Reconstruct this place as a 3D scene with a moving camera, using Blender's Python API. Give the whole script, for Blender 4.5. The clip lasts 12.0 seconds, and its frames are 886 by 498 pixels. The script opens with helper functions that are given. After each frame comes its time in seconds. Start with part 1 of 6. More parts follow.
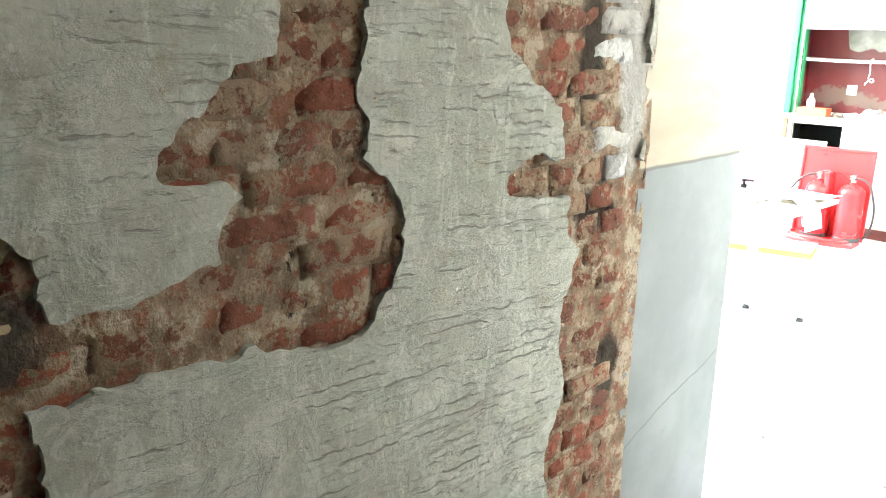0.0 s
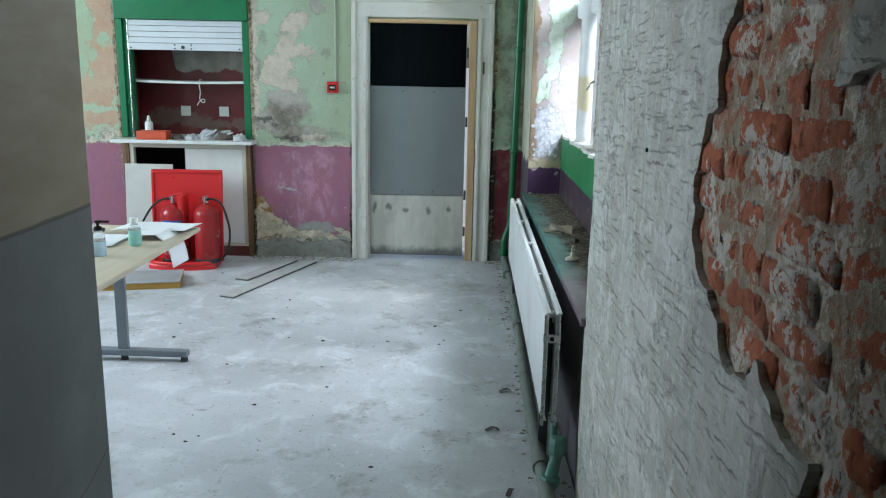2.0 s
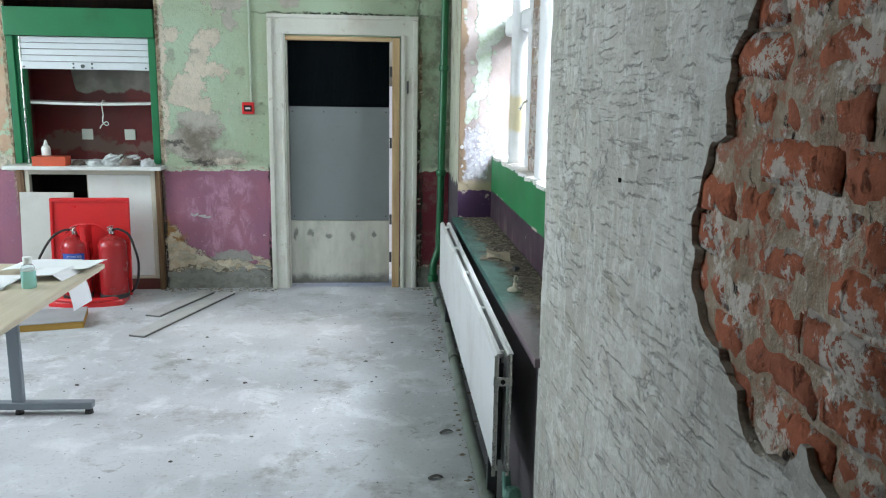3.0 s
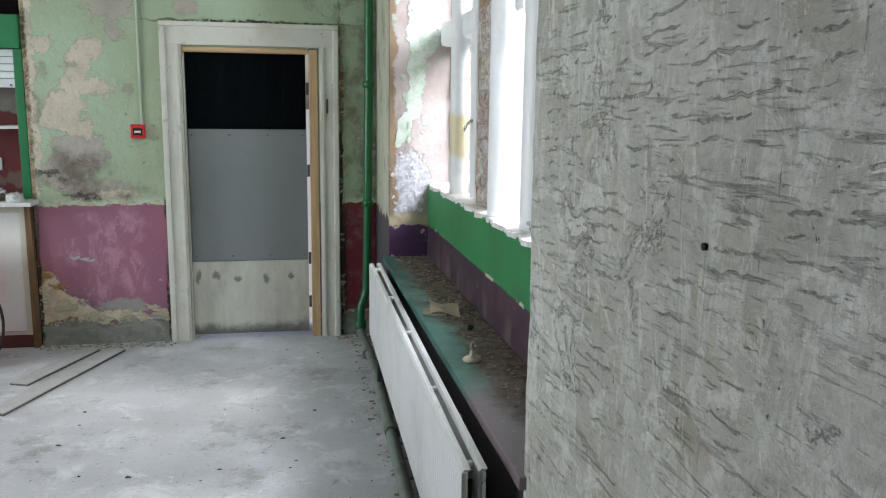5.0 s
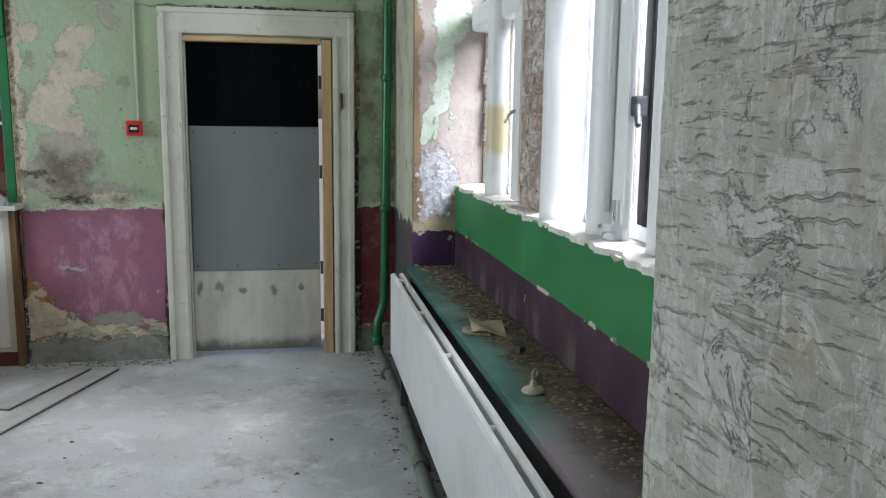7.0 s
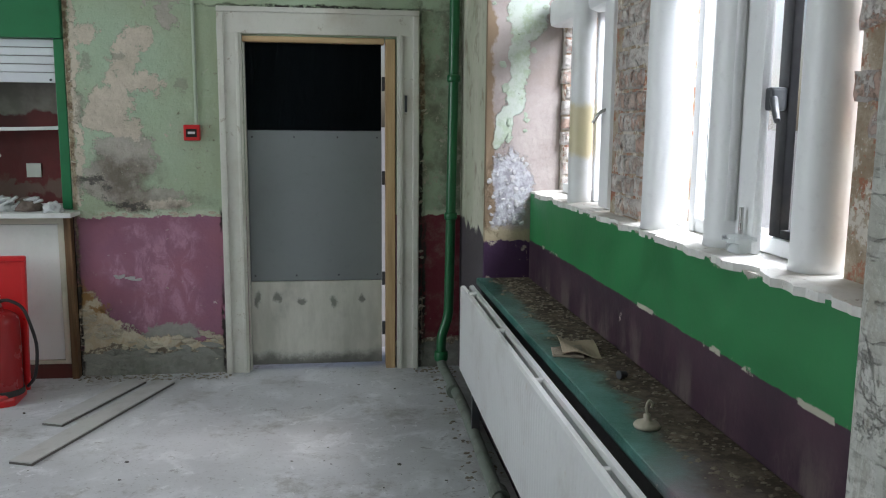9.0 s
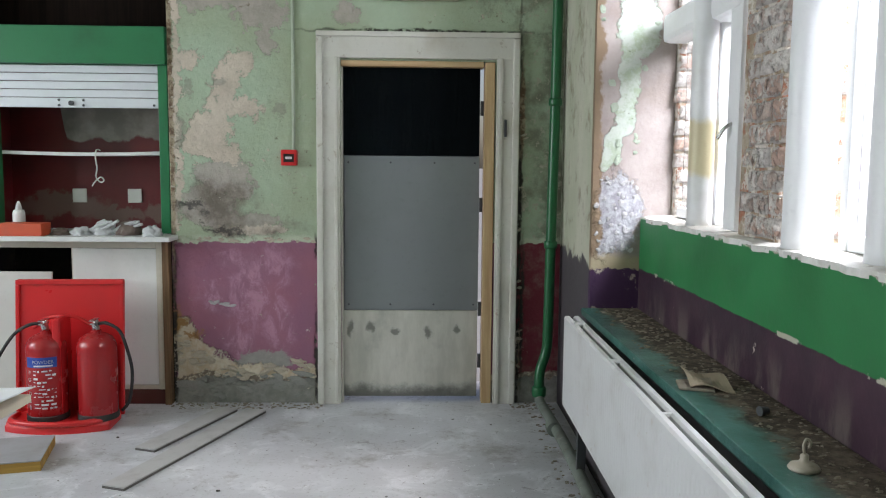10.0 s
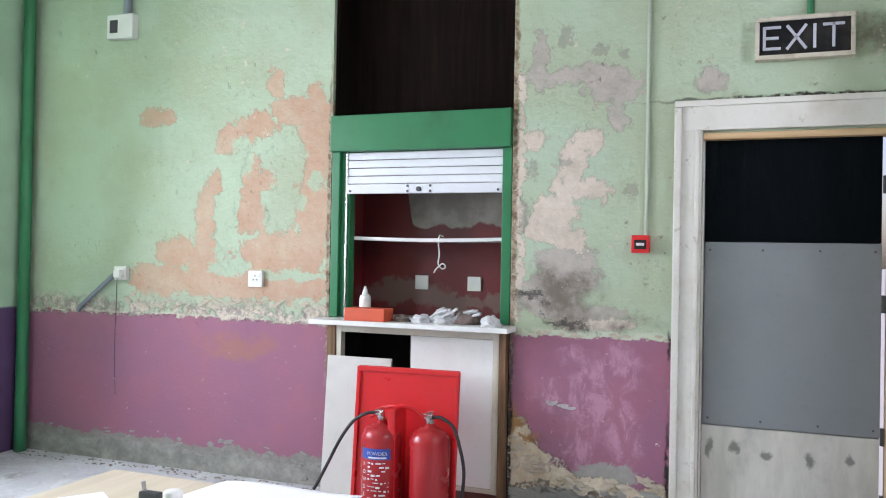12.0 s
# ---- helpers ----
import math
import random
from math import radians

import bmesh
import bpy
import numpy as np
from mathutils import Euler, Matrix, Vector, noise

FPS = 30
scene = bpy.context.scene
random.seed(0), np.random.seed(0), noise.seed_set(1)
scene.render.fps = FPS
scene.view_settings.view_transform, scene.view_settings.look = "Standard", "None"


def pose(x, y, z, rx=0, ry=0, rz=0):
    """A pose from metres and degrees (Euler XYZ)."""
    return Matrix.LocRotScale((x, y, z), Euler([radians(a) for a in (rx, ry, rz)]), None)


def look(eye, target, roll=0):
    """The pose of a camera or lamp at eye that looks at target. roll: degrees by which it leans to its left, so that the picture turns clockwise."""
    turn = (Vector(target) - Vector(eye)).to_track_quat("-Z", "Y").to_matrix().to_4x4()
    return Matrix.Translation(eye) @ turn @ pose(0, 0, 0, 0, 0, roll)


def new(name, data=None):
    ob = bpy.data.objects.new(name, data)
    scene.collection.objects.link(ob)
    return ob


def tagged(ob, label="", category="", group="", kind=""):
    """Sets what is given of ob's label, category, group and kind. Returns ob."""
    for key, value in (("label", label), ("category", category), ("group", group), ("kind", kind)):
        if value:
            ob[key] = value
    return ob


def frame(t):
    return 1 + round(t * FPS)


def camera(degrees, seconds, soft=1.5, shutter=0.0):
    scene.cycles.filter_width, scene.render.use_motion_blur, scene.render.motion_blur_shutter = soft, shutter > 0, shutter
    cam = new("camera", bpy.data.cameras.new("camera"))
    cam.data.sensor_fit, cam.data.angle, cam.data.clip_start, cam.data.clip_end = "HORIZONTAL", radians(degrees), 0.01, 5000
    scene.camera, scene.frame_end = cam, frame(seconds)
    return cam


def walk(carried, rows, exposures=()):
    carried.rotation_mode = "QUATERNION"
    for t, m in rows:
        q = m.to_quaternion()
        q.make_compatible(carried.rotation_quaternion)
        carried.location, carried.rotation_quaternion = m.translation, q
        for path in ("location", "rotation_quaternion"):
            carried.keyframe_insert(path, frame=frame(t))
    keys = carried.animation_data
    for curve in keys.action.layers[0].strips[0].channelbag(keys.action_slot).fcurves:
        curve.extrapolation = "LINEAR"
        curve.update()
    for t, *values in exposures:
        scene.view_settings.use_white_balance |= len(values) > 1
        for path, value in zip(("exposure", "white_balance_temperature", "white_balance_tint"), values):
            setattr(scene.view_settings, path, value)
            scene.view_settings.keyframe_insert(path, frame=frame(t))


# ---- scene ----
cam = camera(56.5, 12.0, soft=1.1)
PATH = [
    (0, (0.037, -0.136, 1.666), (-1.322, 1.24, 1.156), 1.1),
    (0.2, (0.03, -0.092, 1.676), (-1.214, 1.387, 1.16), 1.8),
    (0.5, (-0.009, -0.038, 1.685), (-1.075, 1.576, 1.179), 1.2),
    (1, (-0.164, 0.04, 1.713), (-0.837, 1.859, 1.225), 1.2),
    (1.5, (-0.197, 0.158, 1.706), (-0.459, 2.084, 1.237), 1.1),
    (2, (-0.214, 0.361, 1.681), (-0.248, 2.312, 1.242), 1.1),
    (2.5, (-0.236, 0.517, 1.657), (-0.208, 2.474, 1.247), 0.9),
    (3, (-0.294, 0.66, 1.685), (-0.128, 2.614, 1.291), 0.9),
    (3.5, (-0.284, 0.883, 1.7), (0.057, 2.816, 1.318), 0.7),
    (3.7, (-0.272, 0.985, 1.71), (0.079, 2.92, 1.346), 0.7),
    (5.3, (-0.278, 1.581, 1.648), (0.084, 3.519, 1.309), 0.7),
    (5.5, (-0.26, 1.619, 1.655), (0.107, 3.555, 1.315), 0.7),
    (6, (-0.255, 1.748, 1.617), (0.108, 3.685, 1.273), 0.7),
    (6.5, (-0.333, 1.902, 1.587), (0.026, 3.841, 1.253), 0.6),
    (6.7, (-0.36, 1.958, 1.578), (0.001, 3.898, 1.254), 0.7),
    (8.3, (-0.265, 2.248, 1.506), (0.075, 4.195, 1.198), 0.6),
    (8.5, (-0.297, 2.271, 1.504), (0.025, 4.221, 1.199), 0.4),
    (9, (-0.449, 2.334, 1.53), (-0.194, 4.295, 1.231), 0.5),
    (9.5, (-0.527, 2.399, 1.524), (-0.354, 4.375, 1.267), 0.4),
    (10, (-0.53, 2.52, 1.435), (-0.471, 4.509, 1.232), 0.5),
    (10.5, (-0.478, 2.65, 1.439), (-0.727, 4.633, 1.368), 0.6),
    (11, (-0.521, 2.765, 1.38), (-0.959, 4.716, 1.364), 0.8),
    (11.5, (-0.645, 2.918, 1.366), (-1.205, 4.838, 1.371), 0.9),
    (12, (-0.74, 3.043, 1.382), (-1.446, 4.914, 1.402), 1.1),
]
EXPOSURES = [(0.0, 3.65, 6600, 14), (0.25, 2.4, 6600, 14), (0.5, 1.35, 6150, 13), (0.8, 0.8, 5900, 10), (1.2, 0.0, 5700, 8), (2.0, 0.0, 5900, 10), (3.5, 0.2, 6350, 15), (5.5, -0.2, 6550, 17), (6.5, -0.3, 6500, 17), (9.5, -0.68, 6500, 17), (10.5, 0.25, 6750, 22), (12.0, 0.45, 6350, 28)]
walk(cam, [(t, look(eye, target, roll)) for t, eye, target, roll in PATH], EXPOSURES)

# ---- light: hazy daylight, sun high on the window side ----
world = bpy.data.worlds.new("sky")
scene.world = world
world.use_nodes = True
_wn = world.node_tree
_sky = _wn.nodes.new("ShaderNodeTexSky")
_sky.sky_type = "NISHITA"
_sky.sun_disc = False
_sky.sun_elevation = radians(51)
_sky.sun_rotation = radians(85)
_sky.dust_density = 3.0
_wn.links.new(_sky.outputs[0], _wn.nodes["Background"].inputs[0])
_wn.nodes["Background"].inputs[1].default_value = 0.15


def lamp(name, kind, m, energy, colour, **settings):
    data = bpy.data.lights.new(name, kind)
    data.energy, data.color = energy, colour
    if kind == "AREA":
        data.shape, data.size, data.size_y = "RECTANGLE", settings["size"][0], settings["size"][1]
    if kind == "SUN":
        data.angle = radians(settings["angle"])
    ob = new(name, data)
    ob.matrix_world = m
    return ob


lamp("sun", "SUN", look((6, 4.6, 7.4), (0, 5.0, 0)), 2.0, (1.0, 0.98, 0.95), angle=14)
# the sky's light in the openings: the mullioned windows, and the two windows of the far end of the room
lamp("window_daylight", "AREA", look((1.42, 4.55, 2.72), (-0.35, 4.50, 0.9)), 235, (0.84, 0.93, 1.0), size=(1.7, 0.7))
lamp("window_daylight", "AREA", look((-5.62, 3.8, 1.95), (-4.5, 3.8, 1.80)), 55, (0.86, 0.94, 1.0), size=(0.95, 1.7))
lamp("window_daylight", "AREA", look((-5.70, 5.6, 1.95), (-4.5, 4.82, 1.65)), 165, (0.86, 0.94, 1.0), size=(1.1, 1.7))

# ---- materials ----
class Nodes:
    """A small shorthand for writing node materials."""

    def __init__(self, name):
        self.mat = bpy.data.materials.new(name)
        self.mat.use_nodes = True
        self.tree = self.mat.node_tree
        self.bsdf = self.tree.nodes["Principled BSDF"]
        self.coord = self.tree.nodes.new("ShaderNodeTexCoord").outputs["Object"]

    def put(self, socket, value):
        if isinstance(value, bpy.types.NodeSocket):
            self.tree.links.new(value, socket)
        elif isinstance(value, tuple) and len(value) == 3 and socket.type == "RGBA":
            socket.default_value = (*value, 1.0)
        else:
            socket.default_value = value

    def math(self, op, a, b=0.0, c=0.0, clamp=False):
        n = self.tree.nodes.new("ShaderNodeMath")
        n.operation, n.use_clamp = op, clamp
        for s, v in zip(n.inputs, (a, b, c)):
            self.put(s, v)
        return n.outputs[0]

    def vec(self, op, a, b=(0, 0, 0), scale=None):
        n = self.tree.nodes.new("ShaderNodeVectorMath")
        n.operation = op
        self.put(n.inputs[0], a)
        self.put(n.inputs[1], b)
        if scale is not None:
            self.put(n.inputs["Scale"], scale)
        return n.outputs["Value"] if op in ("LENGTH", "DOT_PRODUCT") else n.outputs["Vector"]

    def noise(self, scale, detail=4.0, rough=0.55, at=None, stretch=None, turn=None, distort=0.0, colour=False):
        n = self.tree.nodes.new("ShaderNodeTexNoise")
        p = self.coord if at is None else at
        if turn is not None or stretch is not None:
            m = self.tree.nodes.new("ShaderNodeMapping")
            self.put(m.inputs["Vector"], p)
            if turn is not None:
                m.inputs["Rotation"].default_value = [radians(a) for a in turn]
            if stretch is not None:
                m.inputs["Scale"].default_value = stretch
            p = m.outputs[0]
        self.put(n.inputs["Vector"], p)
        n.inputs["Scale"].default_value, n.inputs["Detail"].default_value = scale, detail
        n.inputs["Roughness"].default_value, n.inputs["Distortion"].default_value = rough, distort
        return n.outputs["Color"] if colour else n.outputs[0]

    def wave(self, scale, distort, detail=3.0, turn=None, axis="Z"):
        n = self.tree.nodes.new("ShaderNodeTexWave")
        n.bands_direction = axis
        p = self.coord
        if turn is not None:
            m = self.tree.nodes.new("ShaderNodeMapping")
            self.put(m.inputs["Vector"], p)
            m.inputs["Rotation"].default_value = [radians(a) for a in turn]
            p = m.outputs[0]
        self.put(n.inputs["Vector"], p)
        n.inputs["Scale"].default_value, n.inputs["Distortion"].default_value = scale, distort
        n.inputs["Detail"].default_value, n.inputs["Detail Scale"].default_value, n.inputs["Detail Roughness"].default_value = detail, 1.3, 0.6
        return n.outputs["Fac"]

    def cells(self, scale, at=None, feature="DISTANCE_TO_EDGE"):
        n = self.tree.nodes.new("ShaderNodeTexVoronoi")
        n.feature = feature
        self.put(n.inputs["Vector"], self.coord if at is None else at)
        n.inputs["Scale"].default_value = scale
        return n.outputs[0]

    def step(self, value, low, high):
        """0 below low, 1 above high, smooth between (low may be the higher one)."""
        n = self.tree.nodes.new("ShaderNodeMapRange")
        n.interpolation_type = "SMOOTHSTEP"
        up = high > low
        self.put(n.inputs[0], value)
        n.inputs[1].default_value, n.inputs[2].default_value = (low, high) if up else (high, low)
        n.inputs[3].default_value, n.inputs[4].default_value = (0, 1) if up else (1, 0)
        return n.outputs[0]

    def mix(self, fac, a, b, blend="MIX"):
        n = self.tree.nodes.new("ShaderNodeMix")
        n.data_type, n.blend_type = "RGBA", blend
        self.put(n.inputs[0], fac)
        self.put(n.inputs[6], a)
        self.put(n.inputs[7], b)
        return n.outputs[2]

    def split(self, v):
        n = self.tree.nodes.new("ShaderNodeSeparateXYZ")
        self.put(n.inputs[0], v)
        return n.outputs

    def chance(self):
        return self.tree.nodes.new("ShaderNodeObjectInfo").outputs["Random"]

    def wander(self, amount, scale, detail=5.0, rough=0.65):
        """The coordinates, shifted about by noise, for ragged outlines."""
        off = self.vec("SUBTRACT", self.noise(scale, detail, rough, colour=True), (0.5, 0.5, 0.5))
        return self.vec("ADD", self.coord, self.vec("SCALE", off, scale=amount))

    def blobs(self, at, ovals, soft=0.06, fray=0.0, grain=14.0):
        """1 inside any of the ovals (centre, half sizes, in metres), with ragged edges where `at` wanders."""
        best = None
        for centre, half in ovals:
            d = self.vec("LENGTH", self.vec("DIVIDE", self.vec("SUBTRACT", at, centre), half))
            best = d if best is None else self.math("MINIMUM", best, d)
        if fray:
            best = self.math("ADD", best, self.math("MULTIPLY", self.math("SUBTRACT", self.noise(grain, 9, 0.74), 0.5), fray))
        return self.step(best, 1 + soft, 1 - soft)

    def bump(self, height, strength=0.4, distance=0.005):
        n = self.tree.nodes.new("ShaderNodeBump")
        n.inputs["Strength"].default_value, n.inputs["Distance"].default_value = strength, distance
        self.put(n.inputs["Height"], height)
        self.put(self.bsdf.inputs["Normal"], n.outputs[0])

    def done(self, colour, rough=0.8, metal=0.0, spec=0.5):
        self.put(self.bsdf.inputs["Base Color"], colour)
        self.put(self.bsdf.inputs["Roughness"], rough)
        self.put(self.bsdf.inputs["Metallic"], metal)
        self.bsdf.inputs["Specular IOR Level"].default_value = spec
        return self.mat


def paint(name, colour, rough=0.5, dirt=(0.12, 0.10, 0.08), amount=0.35, scale=6.0, metal=0.0, bump=0.15, wear=None, spec=0.5):
    """Painted, plastic or metal surface with faint mottling, grime and, if asked, chips down to another colour."""
    n = Nodes(name)
    broad = n.noise(scale, 5, 0.6)
    fine = n.noise(scale * 14, 3, 0.6)
    c = n.mix(n.math("MULTIPLY", n.step(broad, 0.45, 0.8), amount), colour, dirt)
    c = n.mix(n.math("MULTIPLY", n.step(fine, 0.55, 0.8), amount * 0.5), c, tuple(v * 0.6 for v in colour))
    if wear is not None:
        c = n.mix(n.step(n.noise(scale * 3.5, 6, 0.7), 0.63, 0.66), c, wear)
    n.bump(n.math("ADD", broad, n.math("MULTIPLY", fine, 0.4)), bump, 0.003)
    return n.done(c, n.math("ADD", n.math("MULTIPLY", broad, 0.2), rough - 0.1), metal, spec)


def wood(name, light, dark, along="z", rough=0.6, scale=1.0, spec=0.4):
    n = Nodes(name)
    stretch = {"x": (1.5, 30, 30), "y": (30, 1.5, 30), "z": (30, 30, 1.5)}[along]
    grain = n.noise(scale, 6, 0.6, stretch=stretch, distort=0.6)
    broad = n.noise(3.0, 3)
    c = n.mix(n.step(grain, 0.35, 0.7), dark, light)
    c = n.mix(n.math("MULTIPLY", n.step(broad, 0.5, 0.75), 0.35), c, dark)
    n.bump(grain, 0.25, 0.003)
    return n.done(c, rough, spec=spec)


def door_wall_material():
    """Old green over a purple dado, flaking down to cream, orange and grey plaster."""
    n = Nodes("flaking_green_paint")
    x, y, z = n.split(n.coord)
    rag = n.wander(0.52, 3.4, 12, 0.74)
    fine = n.noise(26, 6, 0.7)
    mid = n.noise(5, 6, 0.65)
    speck = n.noise(75, 3, 0.6)
    green = n.mix(n.step(n.noise(2.2, 5), 0.35, 0.7), (0.40, 0.50, 0.36), (0.37, 0.43, 0.29))
    green = n.mix(n.math("MULTIPLY", n.step(fine, 0.5, 0.75), 0.35), green, (0.46, 0.52, 0.40))
    orange = n.mix(n.step(n.noise(4, 6, 0.7), 0.35, 0.7), (0.47, 0.30, 0.20), (0.50, 0.38, 0.27))
    cream = n.mix(n.step(n.noise(6, 6, 0.7), 0.4, 0.65), (0.63, 0.545, 0.45), (0.52, 0.45, 0.36))
    c = green
    # orange undercoat towards the room's far end
    near = n.wander(0.24, 8, 12, 0.78)

    def scabs(items, soft=0.06, fray=2.2, grain=11):
        return n.blobs(near, [((cx, 7.4, cz), (hx, 1, hz)) for cx, cz, hx, hz in items], soft, fray, grain)

    bare = scabs([(-4.36, 2.26, 0.15, 0.06), (-3.82, 2.10, 0.12, 0.10), (-3.62, 2.16, 0.14, 0.10), (-3.50, 2.42, 0.07, 0.10), (-3.38, 2.27, 0.16, 0.09), (-3.22, 2.20, 0.12, 0.20), (-3.20, 2.0, 0.10, 0.25),
                  (-3.66, 1.83, 0.07, 0.17), (-3.57, 1.82, 0.10, 0.07), (-3.95, 1.80, 0.06, 0.12), (-4.0, 1.62, 0.07, 0.18), (-3.66, 1.60, 0.13, 0.13)])
    low = scabs([(-4.2, 1.38, 0.17, 0.10), (-4.0, 1.36, 0.12, 0.14), (-3.45, 1.40, 0.32, 0.12), (-3.22, 1.60, 0.12, 0.35), (-3.7, 1.20, 0.75, 0.11), (-4.3, 1.20, 0.30, 0.11)])
    bare = n.math("MAXIMUM", bare, low)
    kept = scabs([(-3.43, 1.98, 0.14, 0.14), (-3.46, 1.66, 0.10, 0.13), (-3.74, 1.97, 0.08, 0.12), (-3.82, 1.68, 0.07, 0.16), (-3.88, 1.47, 0.05, 0.12), (-3.81, 1.29, 0.15, 0.04), (-3.35, 1.25, 0.25, 0.03), (-3.2, 1.83, 0.05, 0.06), (-3.3, 1.70, 0.04, 0.05)])
    c = n.mix(n.math("SUBTRACT", bare, kept, clamp=True), c, orange)
    # pinkish cream and mauve undercoats between cupboard and door
    mauve = scabs([(-1.44, 2.30, 0.15, 0.10), (-1.42, 2.16, 0.06, 0.10), (-1.62, 2.37, 0.22, 0.045), (-1.85, 2.47, 0.05, 0.17), (-1.82, 2.37, 0.09, 0.05), (-1.68, 1.38, 0.15, 0.08), (-1.62, 1.30, 0.13, 0.09), (-1.76, 1.18, 0.15, 0.12), (-0.95, 2.3, 0.10, 0.05), (-1.55, 1.10, 0.18, 0.05)], 0.08)
    c = n.mix(n.math("MULTIPLY", mauve, 0.85), c, n.mix(n.step(n.noise(9, 7, 0.7), 0.35, 0.68), (0.47, 0.40, 0.365), (0.36, 0.32, 0.275)))
    patch = scabs([(-1.57, 2.02, 0.10, 0.065), (-1.65, 1.89, 0.08, 0.13), (-1.60, 1.75, 0.17, 0.065), (-1.75, 1.66, 0.13, 0.09), (-1.79, 1.55, 0.12, 0.10), (-1.66, 1.49, 0.09, 0.06), (-1.86, 2.03, 0.06, 0.05), (-1.945, 1.7, 0.028, 0.8), (-1.50, 1.045, 0.20, 0.03)], 0.05)
    c = n.mix(patch, c, cream)
    scars = scabs([(-1.515, 2.49, 0.05, 0.035), (-1.69, 2.58, 0.035, 0.05), (-1.40, 2.46, 0.03, 0.02), (-1.70, 1.90, 0.035, 0.03), (-1.35, 1.75, 0.03, 0.05), (-1.87, 1.86, 0.04, 0.05), (-1.92, 1.62, 0.03, 0.09)], 0.2, 1.6, 22)
    c = n.mix(n.math("MULTIPLY", scars, 0.6), c, (0.25, 0.24, 0.19))
    stain = n.blobs(rag, [((-1.66, 7.4, 1.19), (0.20, 1, 0.13)), ((-1.88, 7.4, 1.13), (0.11, 1, 0.05)), ((-1.55, 7.4, 1.06), (0.30, 1, 0.06))], 0.5)
    c = n.mix(n.math("MULTIPLY", stain, n.step(mid, 0.3, 0.6)), c, (0.17, 0.14, 0.11))
    c = n.mix(n.math("MULTIPLY", n.blobs(rag, [((-1.90, 7.4, 1.16), (0.09, 1, 0.025)), ((-1.70, 7.4, 1.06), (0.16, 1, 0.015))], 0.4), 0.85), c, (0.05, 0.045, 0.04))
    # damp, mossy plaster round the pipe
    damp = n.blobs(rag, [((0.20, 7.4, 1.5), (0.22, 1, 1.3)), ((0.0, 7.4, 2.45), (0.30, 1, 0.14))], 0.3)
    c = n.mix(n.math("MULTIPLY", damp, n.step(mid, 0.38, 0.62)), c, (0.20, 0.21, 0.15))
    c = n.mix(n.math("MULTIPLY", damp, n.step(fine, 0.56, 0.62)), c, (0.42, 0.40, 0.31))
    # flakes and pits all over
    c = n.mix(n.math("MULTIPLY", n.step(n.noise(13, 8, 0.72), 0.64, 0.66), n.step(n.noise(1.6, 3), 0.42, 0.6)), c, cream)
    c = n.mix(n.math("MULTIPLY", n.step(speck, 0.70, 0.74), n.step(n.noise(2.6, 3), 0.45, 0.62)), c, (0.10, 0.09, 0.07))
    # dado
    top = n.math("ADD", n.math("MULTIPLY", n.math("SUBTRACT", n.noise(7, 7, 0.7), 0.5), 0.10), z)
    rose = n.mix(n.step(n.noise(2.3, 4), 0.35, 0.7), (0.29, 0.125, 0.19), (0.34, 0.13, 0.18))
    chalk = scabs([(-1.41, 0.80, 0.12, 0.12), (-1.52, 0.66, 0.15, 0.19), (-1.37, 0.50, 0.08, 0.20), (-1.63, 0.86, 0.07, 0.06), (-1.61, 0.40, 0.06, 0.12), (-1.75, 0.66, 0.09, 0.07)], 0.5, 1.6, 7)
    rose = n.mix(n.math("MULTIPLY", chalk, n.math("ADD", n.step(n.noise(7, 9, 0.74, stretch=(1.4, 1, 0.8), distort=0.5), 0.44, 0.60), 0.12, clamp=True)), rose, (0.46, 0.235, 0.315))
    rose = n.mix(n.math("MULTIPLY", n.step(n.noise(17, 8, 0.75), 0.66, 0.68), 0.9), rose, (0.60, 0.47, 0.46))
    rose = n.mix(n.math("MULTIPLY", n.blobs(n.wander(0.5, 4, 6), [((-3.75, 7.4, 0.80), (0.22, 1, 0.07))], 0.6), 0.6), rose, (0.36, 0.16, 0.10))
    rose = n.mix(n.step(x, -0.1, 0.0), rose, n.mix(n.step(n.noise(9, 7, 0.7), 0.45, 0.66), (0.17, 0.022, 0.035), (0.22, 0.10, 0.09)))
    below = n.step(top, 0.985, 0.970)
    c = n.mix(below, c, rose)
    # crumbled band on the dado's top edge
    band = n.math("MULTIPLY", n.step(top, 0.95, 0.965), n.step(top, 1.12, 1.02))
    band = n.math("MULTIPLY", band, n.math("MULTIPLY", n.step(n.noise(11, 8, 0.72), 0.45, 0.50), n.step(x, -2.9, -3.2)))
    c = n.mix(band, c, n.mix(n.step(fine, 0.4, 0.6), (0.30, 0.26, 0.22), (0.62, 0.54, 0.44)))
    c = n.mix(n.math("MULTIPLY", n.math("MULTIPLY", n.step(top, 0.972, 0.977), n.step(top, 0.990, 0.984)), n.step(mid, 0.44, 0.5)), c, (0.60, 0.55, 0.45))
    lip = n.math("MULTIPLY", n.step(x, -2.2, -2.0), n.math("MULTIPLY", n.step(top, 0.965, 0.972), n.step(top, 1.02, 0.99)))
    c = n.mix(n.math("MULTIPLY", lip, n.step(fine, 0.38, 0.46)), c, (0.50, 0.56, 0.42))
    # fallen render at the foot
    tri = scabs([(-1.93, 0.36, 0.09, 0.17), (-1.87, 0.26, 0.13, 0.14), (-1.74, 0.22, 0.12, 0.08), (-1.50, 0.185, 0.30, 0.045), (-1.25, 0.18, 0.12, 0.04), (0.02, 0.28, 0.07, 0.24)], 0.06, 0.7, 15)
